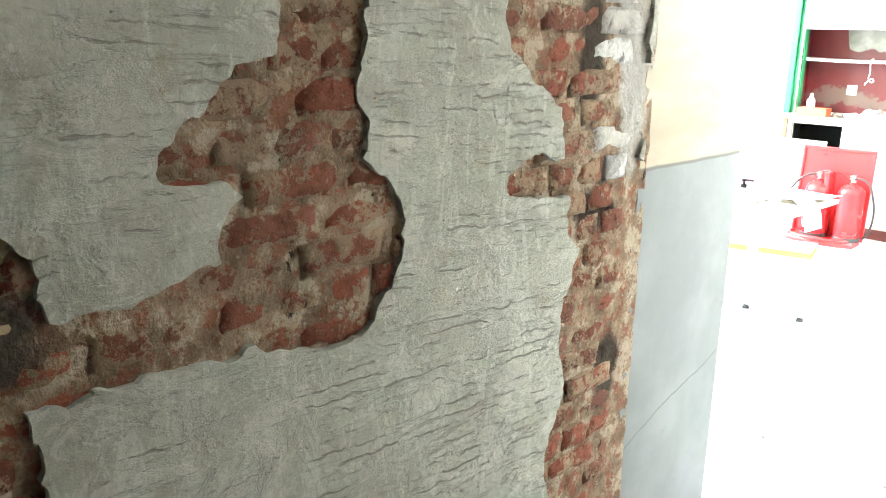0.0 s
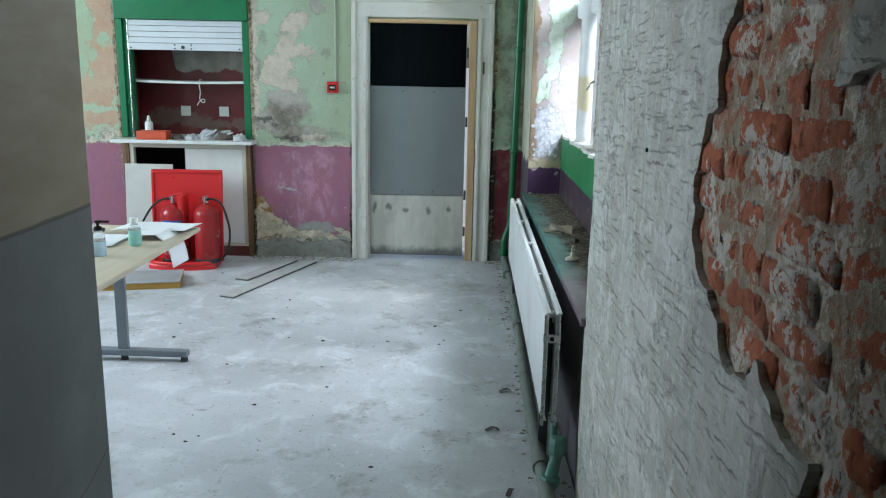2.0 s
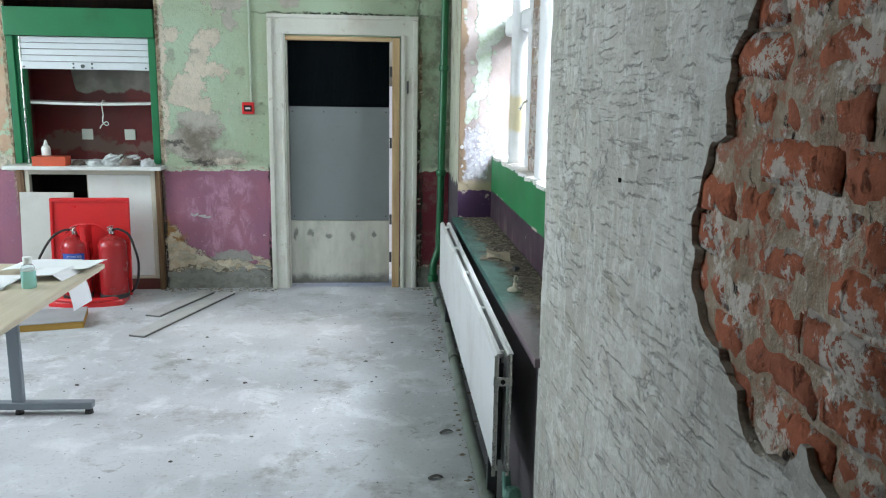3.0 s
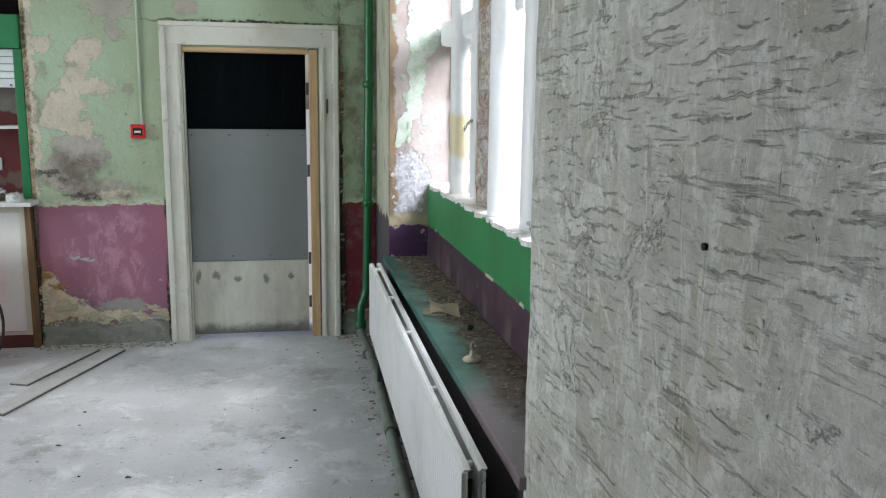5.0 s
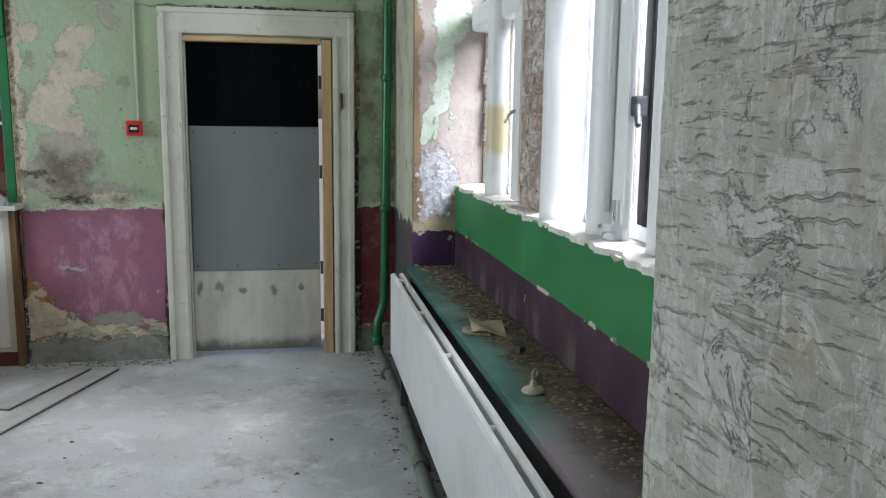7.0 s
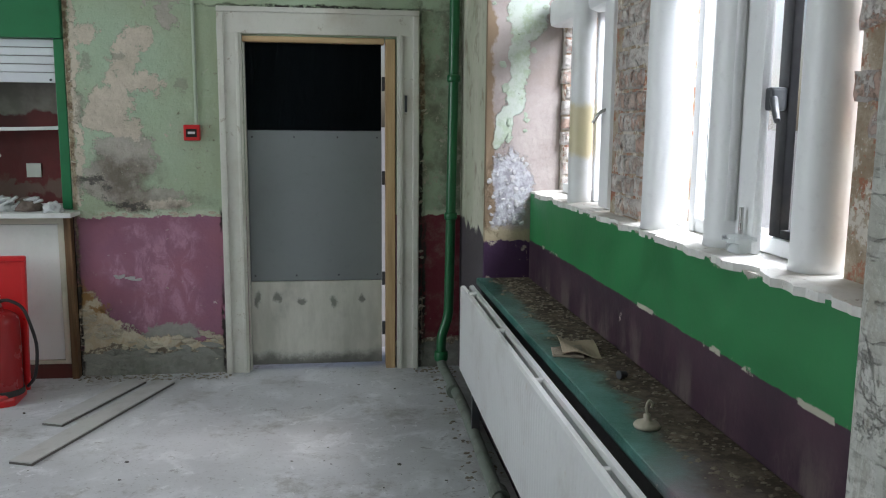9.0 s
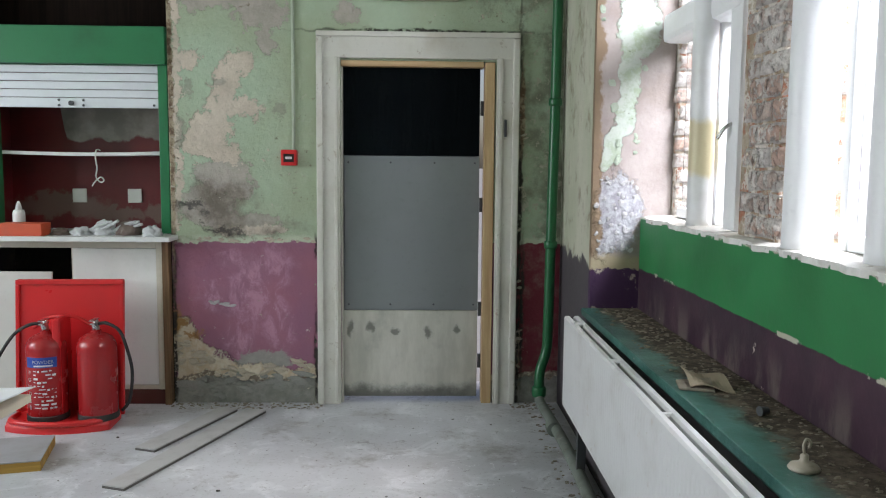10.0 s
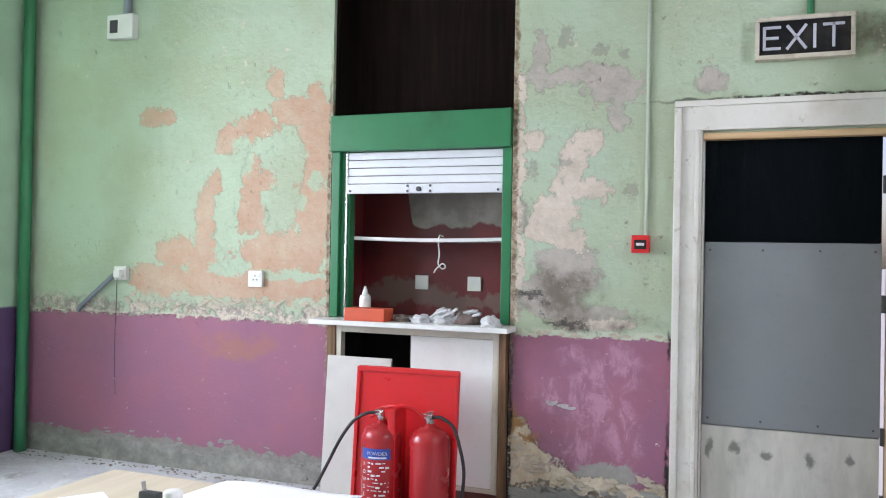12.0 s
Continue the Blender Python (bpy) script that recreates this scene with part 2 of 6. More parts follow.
    c = n.mix(scabs([(-1.45, 0.27, 0.16, 0.055), (-1.62, 0.25, 0.07, 0.03)], 0.12, 1.0, 15), c, n.mix(fine, (0.22, 0.215, 0.19), (0.40, 0.385, 0.35)))
    c = n.mix(tri, c, n.mix(n.step(n.noise(9, 7, 0.7), 0.4, 0.62), (0.52, 0.41, 0.28), (0.64, 0.58, 0.46)))
    c = n.mix(scabs([(-1.965, 0.50, 0.03, 0.08), (-1.93, 0.49, 0.04, 0.03), (-1.86, 0.42, 0.04, 0.02)], 0.4, 0.8, 15), c, (0.32, 0.17, 0.06))
    foot = n.math("ADD", n.math("MULTIPLY", n.math("SUBTRACT", n.noise(4, 7, 0.7), 0.5), 0.24), z)
    cem = n.mix(n.step(n.noise(8, 8, 0.7), 0.35, 0.7), (0.20, 0.20, 0.18), (0.36, 0.35, 0.31))
    c = n.mix(n.step(foot, 0.150, 0.135), c, cem)
    c = n.mix(n.math("MULTIPLY", n.step(foot, 0.13, 0.14), n.step(foot, 0.175, 0.165)), c, n.mix(n.step(x, -2.6, -2.5), n.mix(fine, (0.14, 0.14, 0.12), (0.34, 0.32, 0.29)), n.mix(n.step(fine, 0.45, 0.6), (0.20, 0.16, 0.12), (0.62, 0.55, 0.42))))
    # ragged cracks round casing and cupboard, with the shadow inside them painted dark
    shadow_gaps = n.blobs(n.wander(0.05, 14, 6), [((0.066, 7.4, 1.0), (0.012, 1, 1.25)), ((-1.137, 7.4, 0.25), (0.010, 1, 0.30)), ((-1.137, 7.4, 0.95), (0.010, 1, 0.06)), ((-0.54, 7.4, 2.203), (0.62, 1, 0.010)), ((-1.978, 7.4, 0.5), (0.012, 1, 0.55)), ((0.09, 7.4, 0.55), (0.012, 1, 0.4))], 0.5)
    c = n.mix(n.math("MULTIPLY", shadow_gaps, n.step(fine, 0.36, 0.5)), c, (0.035, 0.03, 0.025))
    c = n.mix(n.blobs(n.wander(0.06, 16, 7), [((-1.972, 7.4, 1.9), (0.016, 1, 1.1)), ((-3.115, 7.4, 1.6), (0.012, 1, 0.9)), ((0.075, 7.4, 1.75), (0.015, 1, 0.25))], 0.4), c, n.mix(n.step(fine, 0.4, 0.6), (0.16, 0.10, 0.06), (0.40, 0.33, 0.22)))
    chips = n.math("MULTIPLY", n.step(n.noise(21, 9, 0.76), 0.625, 0.64), n.step(n.noise(2.1, 4), 0.48, 0.58))
    c = n.mix(n.math("MULTIPLY", chips, n.step(x, -2.2, -1.9)), c, n.mix(n.step(mid, 0.4, 0.6), (0.22, 0.18, 0.13), (0.60, 0.55, 0.44)))
    # thin shadow line painted along the rim of the cream patches
    edge = n.math("MULTIPLY", n.math("MULTIPLY", patch, n.math("SUBTRACT", 1.0, patch)), 4.0)
    c = n.mix(n.math("MULTIPLY", edge, 0.08), c, (0.22, 0.18, 0.13))
    h = n.math("ADD", n.math("MULTIPLY", mid, 0.5), n.math("MULTIPLY", fine, 0.5))
    h = n.math("SUBTRACT", h, n.math("MULTIPLY", n.math("ADD", shadow_gaps, chips), 0.5))
    h = n.math("SUBTRACT", h, n.math("ADD", n.math("MULTIPLY", n.math("MAXIMUM", patch, mauve), 0.14), n.math("MULTIPLY", bare, 0.10)))
    h = n.math("SUBTRACT", h, n.math("MULTIPLY", n.math("ADD", tri, band), 0.5))
    n.bump(h, 0.9, 0.014)
    return n.done(c, n.math("ADD", n.math("MULTIPLY", mid, 0.25), 0.5), spec=0.35)


def scraped_plaster(name, tone):
    """Grey plaster with keying strokes of a trowel and scraped lighter smears."""
    n = Nodes(name)
    base = n.mix(n.step(n.noise(2.4, 6, 0.6), 0.3, 0.7), (0.44, 0.435, 0.385), (0.59, 0.585, 0.535))
    base = n.mix(n.math("MULTIPLY", n.step(n.noise(6, 6, 0.68), 0.55, 0.70), 0.55), base, (0.42, 0.365, 0.27))
    light = n.noise(2.6, 8, 0.75, stretch=(4, 4, 1.0), distort=1.8)
    light2 = n.noise(7.0, 9, 0.76, stretch=(1, 1, 1.8), turn=(28, 0, 0), distort=1.0)
    patch = n.noise(5.0, 9, 0.72, distort=0.8)
    c = n.mix(n.math("MULTIPLY", n.step(light, 0.53, 0.57), 0.7), base, (0.66, 0.67, 0.63))
    c = n.mix(n.math("MULTIPLY", n.step(light2, 0.54, 0.565), 0.6), c, (0.70, 0.70, 0.66))
    # short dark strokes in groups, level in places and slanting in others, worn off between
    field, group = n.noise(1.6, 4), n.noise(3.4, 6, 0.62)
    s1 = n.noise(8.0, 7, 0.7, stretch=(1, 0.75, 8), turn=(3, 0, 0), distort=0.5)
    comb = n.math("MULTIPLY", n.step(n.wave(11.0, 4.0, 2.0, (4, 0, 0)), 0.88, 0.98), n.step(n.noise(7, 8, 0.74, stretch=(1, 0.6, 2.0)), 0.53, 0.58))
    s2 = n.noise(7.0, 7, 0.7, stretch=(1, 1.0, 6), turn=(-33, 0, 0), distort=0.6)
    s4 = n.noise(20.0, 5, 0.65, stretch=(1, 0.6, 6), turn=(6, 0, 0), distort=0.4)
    s3 = n.noise(8.0, 7, 0.68, stretch=(1, 6, 1.0), turn=(14, 0, 0), distort=0.8)
    some = n.step(group, 0.42, 0.52)
    d1 = n.math("MULTIPLY", n.math("MULTIPLY", n.step(s1, 0.57, 0.63), n.step(field, 0.42, 0.50)), some)
    d2 = n.math("MULTIPLY", n.math("MULTIPLY", n.step(s2, 0.58, 0.64), n.step(field, 0.55, 0.47)), some)
    d4 = n.math("MULTIPLY", n.step(s4, 0.60, 0.66), n.math("MULTIPLY", n.step(group, 0.56, 0.44), 0.6))
    d3 = n.math("MULTIPLY", n.step(s3, 0.64, 0.70), 0.45)
    dark = n.math("MAXIMUM", n.math("MAXIMUM", n.math("MAXIMUM", n.math("MULTIPLY", d1, 0.6), comb), n.math("MULTIPLY", d2, 0.6)), n.math("MAXIMUM", d3, d4))
    c = n.mix(n.math("MULTIPLY", dark, 0.44), c, (0.15, 0.14, 0.12))
    c = n.mix(n.math("MULTIPLY", n.step(patch, 0.60, 0.615), 0.8), c, (0.62, 0.62, 0.585))
    c = n.mix(n.math("MULTIPLY", n.math("MULTIPLY", n.step(patch, 0.585, 0.598), n.step(patch, 0.612, 0.602)), 0.22), c, (0.16, 0.15, 0.125))
    pits = n.step(n.noise(34, 6, 0.74), 0.66, 0.69)
    c = n.mix(n.math("MULTIPLY", pits, 0.75), c, (0.09, 0.08, 0.06))
    fine = n.noise(70, 5, 0.75)
    c = n.mix(n.math("MULTIPLY", n.step(fine, 0.42, 0.72), 0.35), c, (0.27, 0.26, 0.22))
    c = n.mix(n.math("MULTIPLY", n.step(n.noise(26, 7, 0.76, stretch=(1, 1, 0.5)), 0.59, 0.62), 0.55), c, (0.74, 0.74, 0.71))
    h = n.math("ADD", n.math("MULTIPLY", light2, 0.6), n.math("MULTIPLY", fine, 0.35))
    h = n.math("ADD", h, n.math("MULTIPLY", n.step(patch, 0.60, 0.615), 0.5))
    h = n.math("SUBTRACT", h, n.math("MULTIPLY", n.math("MAXIMUM", dark, pits), 0.25))
    n.bump(h, 1.0, 0.014)
    c = n.mix(1.0, c, tone, "MULTIPLY")
    return n.done(c, 0.85, spec=0.3)


def lime_blotches(n):
    """Where lime still clings, over bricks and joints alike."""
    here = n.tree.nodes.new("ShaderNodeNewGeometry").outputs["Position"]
    wide = n.step(n.noise(6, 6, 0.68, at=here), 0.50, 0.545)
    return n.math("MULTIPLY", wide, n.step(n.noise(38, 6, 0.66, at=here), 0.44, 0.475))


def brick_material(name, red, brown, pale, smear):
    """Soft old brick: mottled, pitted, with lime left along its edges."""
    n = Nodes(name)
    r = n.chance()
    x, y, z = n.split(n.coord)
    jump = n.tree.nodes.new("ShaderNodeCombineXYZ")
    for socket, k in zip(jump.inputs, (17.0, 43.0, 29.0)):
        n.put(socket, n.math("MULTIPLY", r, k))
    at = n.vec("ADD", n.coord, jump.outputs[0])
    c = n.mix(n.step(r, 0.1, 0.9), red, brown)
    mid = n.noise(18, 9, 0.72, at=at)
    c = n.mix(n.math("MULTIPLY", n.step(mid, 0.42, 0.66), 0.6), c, tuple(v * 0.5 for v in red))
    c = n.mix(n.math("MULTIPLY", n.step(n.noise(30, 7, 0.7, at=at), 0.52, 0.68), 0.5), c, tuple(min(1, v * 1.35) for v in red))
    rim = n.step(n.math("ABSOLUTE", z), 0.017, 0.034)
    lime = n.math("ADD", n.noise(24, 9, 0.76, at=at), n.math("MULTIPLY", rim, 0.11))
    edge = n.math("SUBTRACT", smear + 0.13, n.math("MULTIPLY", n.step(n.math("FRACT", n.math("MULTIPLY", r, 7.0)), 0.5, 1.0), 0.10))
    limed = n.step(n.math("SUBTRACT", lime, edge), 0.0, 0.03)
    c = n.mix(n.math("MULTIPLY", limed, 0.9), c, n.mix(mid, tuple(v * 0.7 for v in pale), pale))
    c = n.mix(n.math("MULTIPLY", lime_blotches(n), 0.9), c, pale)
    pit = n.noise(26, 7, 0.74, at=at, stretch=(1, 1.4, 0.7))
    c = n.mix(n.math("MULTIPLY", n.step(pit, 0.63, 0.68), 0.85), c, (0.045, 0.03, 0.022))
    n.bump(n.math("SUBTRACT", n.math("ADD", mid, n.math("MULTIPLY", limed, 0.35)), n.math("MULTIPLY", n.step(pit, 0.57, 0.67), 0.9)), 1.0, 0.018)
    return n.done(c, 0.92, spec=0.2)


def mortar_material(name, dark, pale, grit, rust):
    n = Nodes(name)
    mid, fine = n.noise(12, 8, 0.72), n.noise(45, 5, 0.7)
    c = n.mix(n.step(mid, 0.35, 0.65), dark, pale)
    c = n.mix(n.math("MULTIPLY", n.step(n.noise(21, 8, 0.74), 0.52, 0.57), 0.8), c, rust)
    c = n.mix(n.step(fine, 0.60, 0.70), c, grit)
    c = n.mix(n.math("MULTIPLY", lime_blotches(n), 0.85), c, grit)
    holes = n.step(n.noise(15, 7, 0.72, stretch=(1, 1.3, 0.7)), 0.62, 0.67)
    c = n.mix(holes, c, (0.05, 0.036, 0.026))
    wash = n.blobs(n.wander(0.05, 12, 7), [((-1.17, 1.81, 2.05), (1, 0.10, 0.74))], 0.1, 0.6)
    c = n.mix(n.math("MULTIPLY", wash, 0.85), c, n.mix(mid, (0.36, 0.34, 0.30), (0.56, 0.54, 0.50)))
    # broken-out voids in the passage brickwork: their darkness is painted on, not cut
    void_shade = n.blobs(n.wander(0.10, 9, 8), [((-1.17, 1.60, 1.62), (1, 0.055, 0.17)), ((-1.17, 1.66, 1.22), (1, 0.10, 0.07)), ((-1.17, 0.10, 1.22), (1, 0.16, 0.10)), ((-1.17, 1.76, 0.75), (1, 0.05, 0.12))], 0.3, 1.2)
    c = n.mix(n.math("MULTIPLY", void_shade, 0.9), c, (0.03, 0.022, 0.015))
    n.bump(n.math("SUBTRACT", n.math("ADD", mid, n.math("MULTIPLY", fine, 0.6)), holes), 1.0, 0.022)
    return n.done(c, 0.95, spec=0.2)


def jamb_material():
    """Cream over grey gloss, parted by a slanting line; old, scuffed."""
    n = Nodes("cream_and_grey_jamb_paint")
    x, y, z = n.split(n.coord)
    line = n.math("ADD", z, n.math("MULTIPLY", n.math("SUBTRACT", n.noise(5, 4), 0.5), 0.012))
    cream = n.mix(n.step(n.noise(3, 5, stretch=(1, 1, 4)), 0.35, 0.7), (0.29, 0.235, 0.155), (0.35, 0.295, 0.205))
    grey = n.mix(n.step(n.noise(2.2, 6, 0.6), 0.35, 0.68), (0.145, 0.15, 0.145), (0.205, 0.21, 0.205))
    c = n.mix(n.step(line, 1.298, 1.304), grey, cream)
    c = n.mix(n.math("MULTIPLY", n.math("MULTIPLY", n.step(line, 1.292, 1.297), n.step(line, 1.308, 1.302)), 0.8), c, (0.07, 0.06, 0.05))
    slope = n.math("ADD", n.math("MULTIPLY", y, -0.30), z)
    crack = n.math("ABSOLUTE", n.math("SUBTRACT", n.math("ADD", slope, n.math("MULTIPLY", n.noise(4, 5), 0.06)), -0.105))
    c = n.mix(n.math("MULTIPLY", n.step(crack, 0.006, 0.002), 0.75), c, (0.09, 0.085, 0.08))
    c = n.mix(n.math("MULTIPLY", n.step(n.noise(9, 7, 0.7), 0.66, 0.70), 0.5), c, (0.12, 0.11, 0.10))
    n.bump(n.noise(6, 6, 0.6), 0.3, 0.006)
    return n.done(c, 0.55)


def floor_material():
    n = Nodes("dusty_grey_floor")
    broad, mid, fine = n.noise(0.9, 5, 0.6), n.noise(4.0, 7, 0.65, distort=0.6), n.noise(45, 4, 0.65)
    c = n.mix(n.step(broad, 0.3, 0.7), (0.43, 0.44, 0.455), (0.58, 0.595, 0.615))
    c = n.mix(n.math("MULTIPLY", n.step(mid, 0.50, 0.68), 0.7), c, (0.70, 0.715, 0.735))
    c = n.mix(n.math("MULTIPLY", n.step(n.noise(2.4, 8, 0.74), 0.52, 0.68), 0.7), c, (0.24, 0.225, 0.205))
    c = n.mix(n.math("MULTIPLY", n.step(n.noise(7, 8, 0.75, distort=0.8), 0.60, 0.66), 0.55), c, (0.17, 0.16, 0.145))
    c = n.mix(n.math("MULTIPLY", n.step(fine, 0.56, 0.72), 0.5), c, (0.17, 0.16, 0.15))
    c = n.mix(n.math("MULTIPLY", n.step(n.noise(11, 8, 0.76, distort=1.0), 0.60, 0.65), 0.6), c, (0.74, 0.755, 0.775))
    n.bump(n.math("ADD", mid, n.math("MULTIPLY", fine, 0.3)), 0.25, 0.004)
    return n.done(c, n.math("SUBTRACT", 0.72, n.math("MULTIPLY", mid, 0.35)), spec=0.45)


def sill_wall_material():
    """Bright green above a purple-brown band under the windows."""
    n = Nodes("green_over_purple_sill_wall")
    x, y, z = n.split(n.coord)
    wob = n.math("ADD", z, n.math("MULTIPLY", n.math("SUBTRACT", n.noise(9, 7, 0.7), 0.5), 0.02))
    green = n.mix(n.step(n.noise(3, 5), 0.35, 0.7), (0.010, 0.155, 0.045), (0.016, 0.205, 0.062))
    purple = n.mix(n.step(n.noise(4, 6, 0.65), 0.35, 0.7), (0.034, 0.016, 0.029), (0.064, 0.027, 0.044))
    rub = n.math("MULTIPLY", n.step(n.noise(7, 7, 0.7, stretch=(1, 1, 0.35)), 0.44, 0.62), n.step(z, 0.93, 0.75))
    purple = n.mix(n.math("MULTIPLY", rub, 0.6), purple, (0.17, 0.14, 0.12))
    purple = n.mix(n.step(n.noise(11, 7, 0.72), 0.68, 0.70), purple, (0.50, 0.43, 0.38))
    c = n.mix(n.step(wob, 0.945, 0.949), purple, green)
    c = n.mix(n.math("MULTIPLY", n.math("MULTIPLY", n.step(wob, 0.938, 0.942), n.step(wob, 0.958, 0.953)), n.step(n.noise(8, 5), 0.56, 0.60)), c, (0.45, 0.43, 0.34))
    rag = n.math("ADD", z, n.math("MULTIPLY", n.math("SUBTRACT", n.noise(10, 8, 0.72), 0.5), 0.11))
    c = n.mix(n.step(rag, 1.178, 1.184), c, n.mix(n.step(n.noise(20, 5), 0.4, 0.6), (0.62, 0.60, 0.54), (0.36, 0.33, 0.28)))
    n.bump(n.math("ADD", n.noise(5, 6), n.math("MULTIPLY", n.noise(40, 3), 0.3)), 0.3, 0.006)
    return n.done(c, n.math("ADD", 0.36, n.math("MULTIPLY", n.noise(6, 4), 0.3)))


def ledge_material():
    """Teal gloss, worn and strewn with brown dirt towards the wall."""
    n = Nodes("worn_teal_ledge")
    x, y, z = n.split(n.coord)
    teal = n.mix(n.step(n.noise(5, 6, 0.65), 0.35, 0.68), (0.014, 0.085, 0.068), (0.085, 0.22, 0.19))
    edge = n.math("ADD", x, n.math("MULTIPLY", n.math("SUBTRACT", n.noise(6, 7, 0.7), 0.5), 0.30))
    dirt = n.mix(n.step(n.noise(22, 7, 0.72), 0.4, 0.65), (0.05, 0.037, 0.023), (0.16, 0.122, 0.085))
    c = n.mix(n.step(edge, 0.31, 0.39), teal, dirt)
    mauve = n.math("MULTIPLY", n.step(n.math("ADD", y, n.math("MULTIPLY", n.noise(5, 5), 0.5)), 4.45, 4.1), n.step(edge, 0.5, 0.3))
    c = n.mix(mauve, c, (0.20, 0.15, 0.17))
    c = n.mix(n.step(n.noise(18, 7, 0.72), 0.67, 0.70), c, (0.45, 0.42, 0.36))
    n.bump(n.noise(30, 6, 0.7), 0.5, 0.006)
    return n.done(c, n.math("ADD", 0.35, n.math("MULTIPLY", n.step(edge, 0.31, 0.42), 0.5)))


def reveal_material():
    """The window's far reveal: bare violet-grey plaster, a hanging tongue of pale green paint, purple foot."""
    n = Nodes("peeling_reveal_plaster")
    x, y, z = n.split(n.coord)
    rag = n.wander(0.16, 7, 8, 0.68)
    c = n.mix(n.step(n.noise(4, 6, 0.65), 0.3, 0.7), (0.29, 0.24, 0.215), (0.40, 0.35, 0.325))
    peel = n.wander(0.10, 9, 9, 0.7)
    tongue = n.blobs(peel, [((cx, 6.46, cz), (hx, 2, hz)) for cx, cz, hx, hz in ((0.49, 2.55, 0.12, 0.40), (0.50, 2.10, 0.105, 0.16), (0.46, 1.84, 0.048, 0.18), (0.445, 1.67, 0.055, 0.09), (0.39, 1.54, 0.045, 0.09), (0.36, 1.46, 0.03, 0.05))], 0.06, 0.8, 22)
    c = n.mix(tongue, c, n.mix(n.step(n.noise(14, 7, 0.7), 0.45, 0.62), (0.47, 0.52, 0.46), (0.35, 0.41, 0.30)))
    holes = n.math("MULTIPLY", tongue, n.step(n.noise(24, 6, 0.7), 0.64, 0.67))
    c = n.mix(holes, c, (0.10, 0.10, 0.07))
    rough = n.blobs(rag, [((0.42, 6.46, 1.22), (0.12, 2, 0.18)), ((0.36, 6.46, 1.08), (0.06, 2, 0.1))], 0.12, 1.4, 22)
    c = n.mix(rough, c, n.mix(n.step(n.noise(20, 6, 0.7), 0.4, 0.62), (0.30, 0.29, 0.31), (0.46, 0.46, 0.48)))
    c = n.mix(n.blobs(rag, [((0.30, 6.46, 1.7), (0.035, 2, 1.2)), ((0.31, 6.46, 1.0), (0.03, 2, 0.5))], 0.25), c, (0.24, 0.17, 0.11))
    wob = n.math("ADD", z, n.math("MULTIPLY", n.math("SUBTRACT", n.noise(10, 7, 0.7), 0.5), 0.10))
    c = n.mix(n.step(wob, 0.955, 0.945), c, n.mix(n.step(n.noise(9, 8, 0.72), 0.58, 0.62), (0.065, 0.03, 0.075), (0.42, 0.36, 0.30)))
    c = n.mix(n.math("MULTIPLY", n.step(wob, 0.945, 0.95), n.step(wob, 1.03, 0.99)), c, (0.40, 0.33, 0.22))
    h = n.math("ADD", n.math("MULTIPLY", n.noise(9, 7), 0.6), n.math("MULTIPLY", n.noise(45, 4), 0.25))
    h = n.math("ADD", h, n.math("ADD", n.math("MULTIPLY", tongue, 0.5), n.math("MULTIPLY", n.math("MULTIPLY", rough, n.noise(26, 5)), 0.9)))
    n.bump(h, 0.8, 0.012)
    return n.done(c, 0.85, spec=0.3)


def pier_material():
    """Narrow pier by the pipe: cream-green distemper above a dark foot."""
    n = Nodes("stained_pier_paint")
    x, y, z = n.split(n.coord)
    c = n.mix(n.step(n.noise(3, 6, 0.65, stretch=(1, 1, 0.4)), 0.35, 0.7), (0.44, 0.46, 0.34), (0.55, 0.54, 0.44))
    c = n.mix(n.math("MULTIPLY", n.step(n.noise(5, 6, 0.7), 0.52, 0.68), 0.7), c, (0.22, 0.17, 0.11))
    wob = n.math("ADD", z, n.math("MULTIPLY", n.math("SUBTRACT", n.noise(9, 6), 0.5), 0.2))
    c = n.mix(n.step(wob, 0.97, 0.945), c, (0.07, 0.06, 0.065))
    n.bump(n.noise(18, 7, 0.7), 0.6, 0.008)
    return n.done(c, 0.8)


def plain_wall(name, top, low, height):
    n = Nodes(name)
    x, y, z = n.split(n.coord)
    a = n.mix(n.step(n.noise(2, 6), 0.3, 0.7), top, tuple(v * 0.82 for v in top))
    b = n.mix(n.step(n.noise(3, 6), 0.3, 0.7), low, tuple(v * 0.7 for v in low))
    c = n.mix(n.step(n.math("ADD", z, n.math("MULTIPLY", n.noise(8, 6), 0.05)), height, height + 0.02), b, a)
    c = n.mix(n.step(n.noise(9, 8, 0.72), 0.66, 0.69), c, (0.46, 0.42, 0.34))
    n.bump(n.noise(12, 7, 0.65), 0.4, 0.006)
    return n.done(c, 0.7)


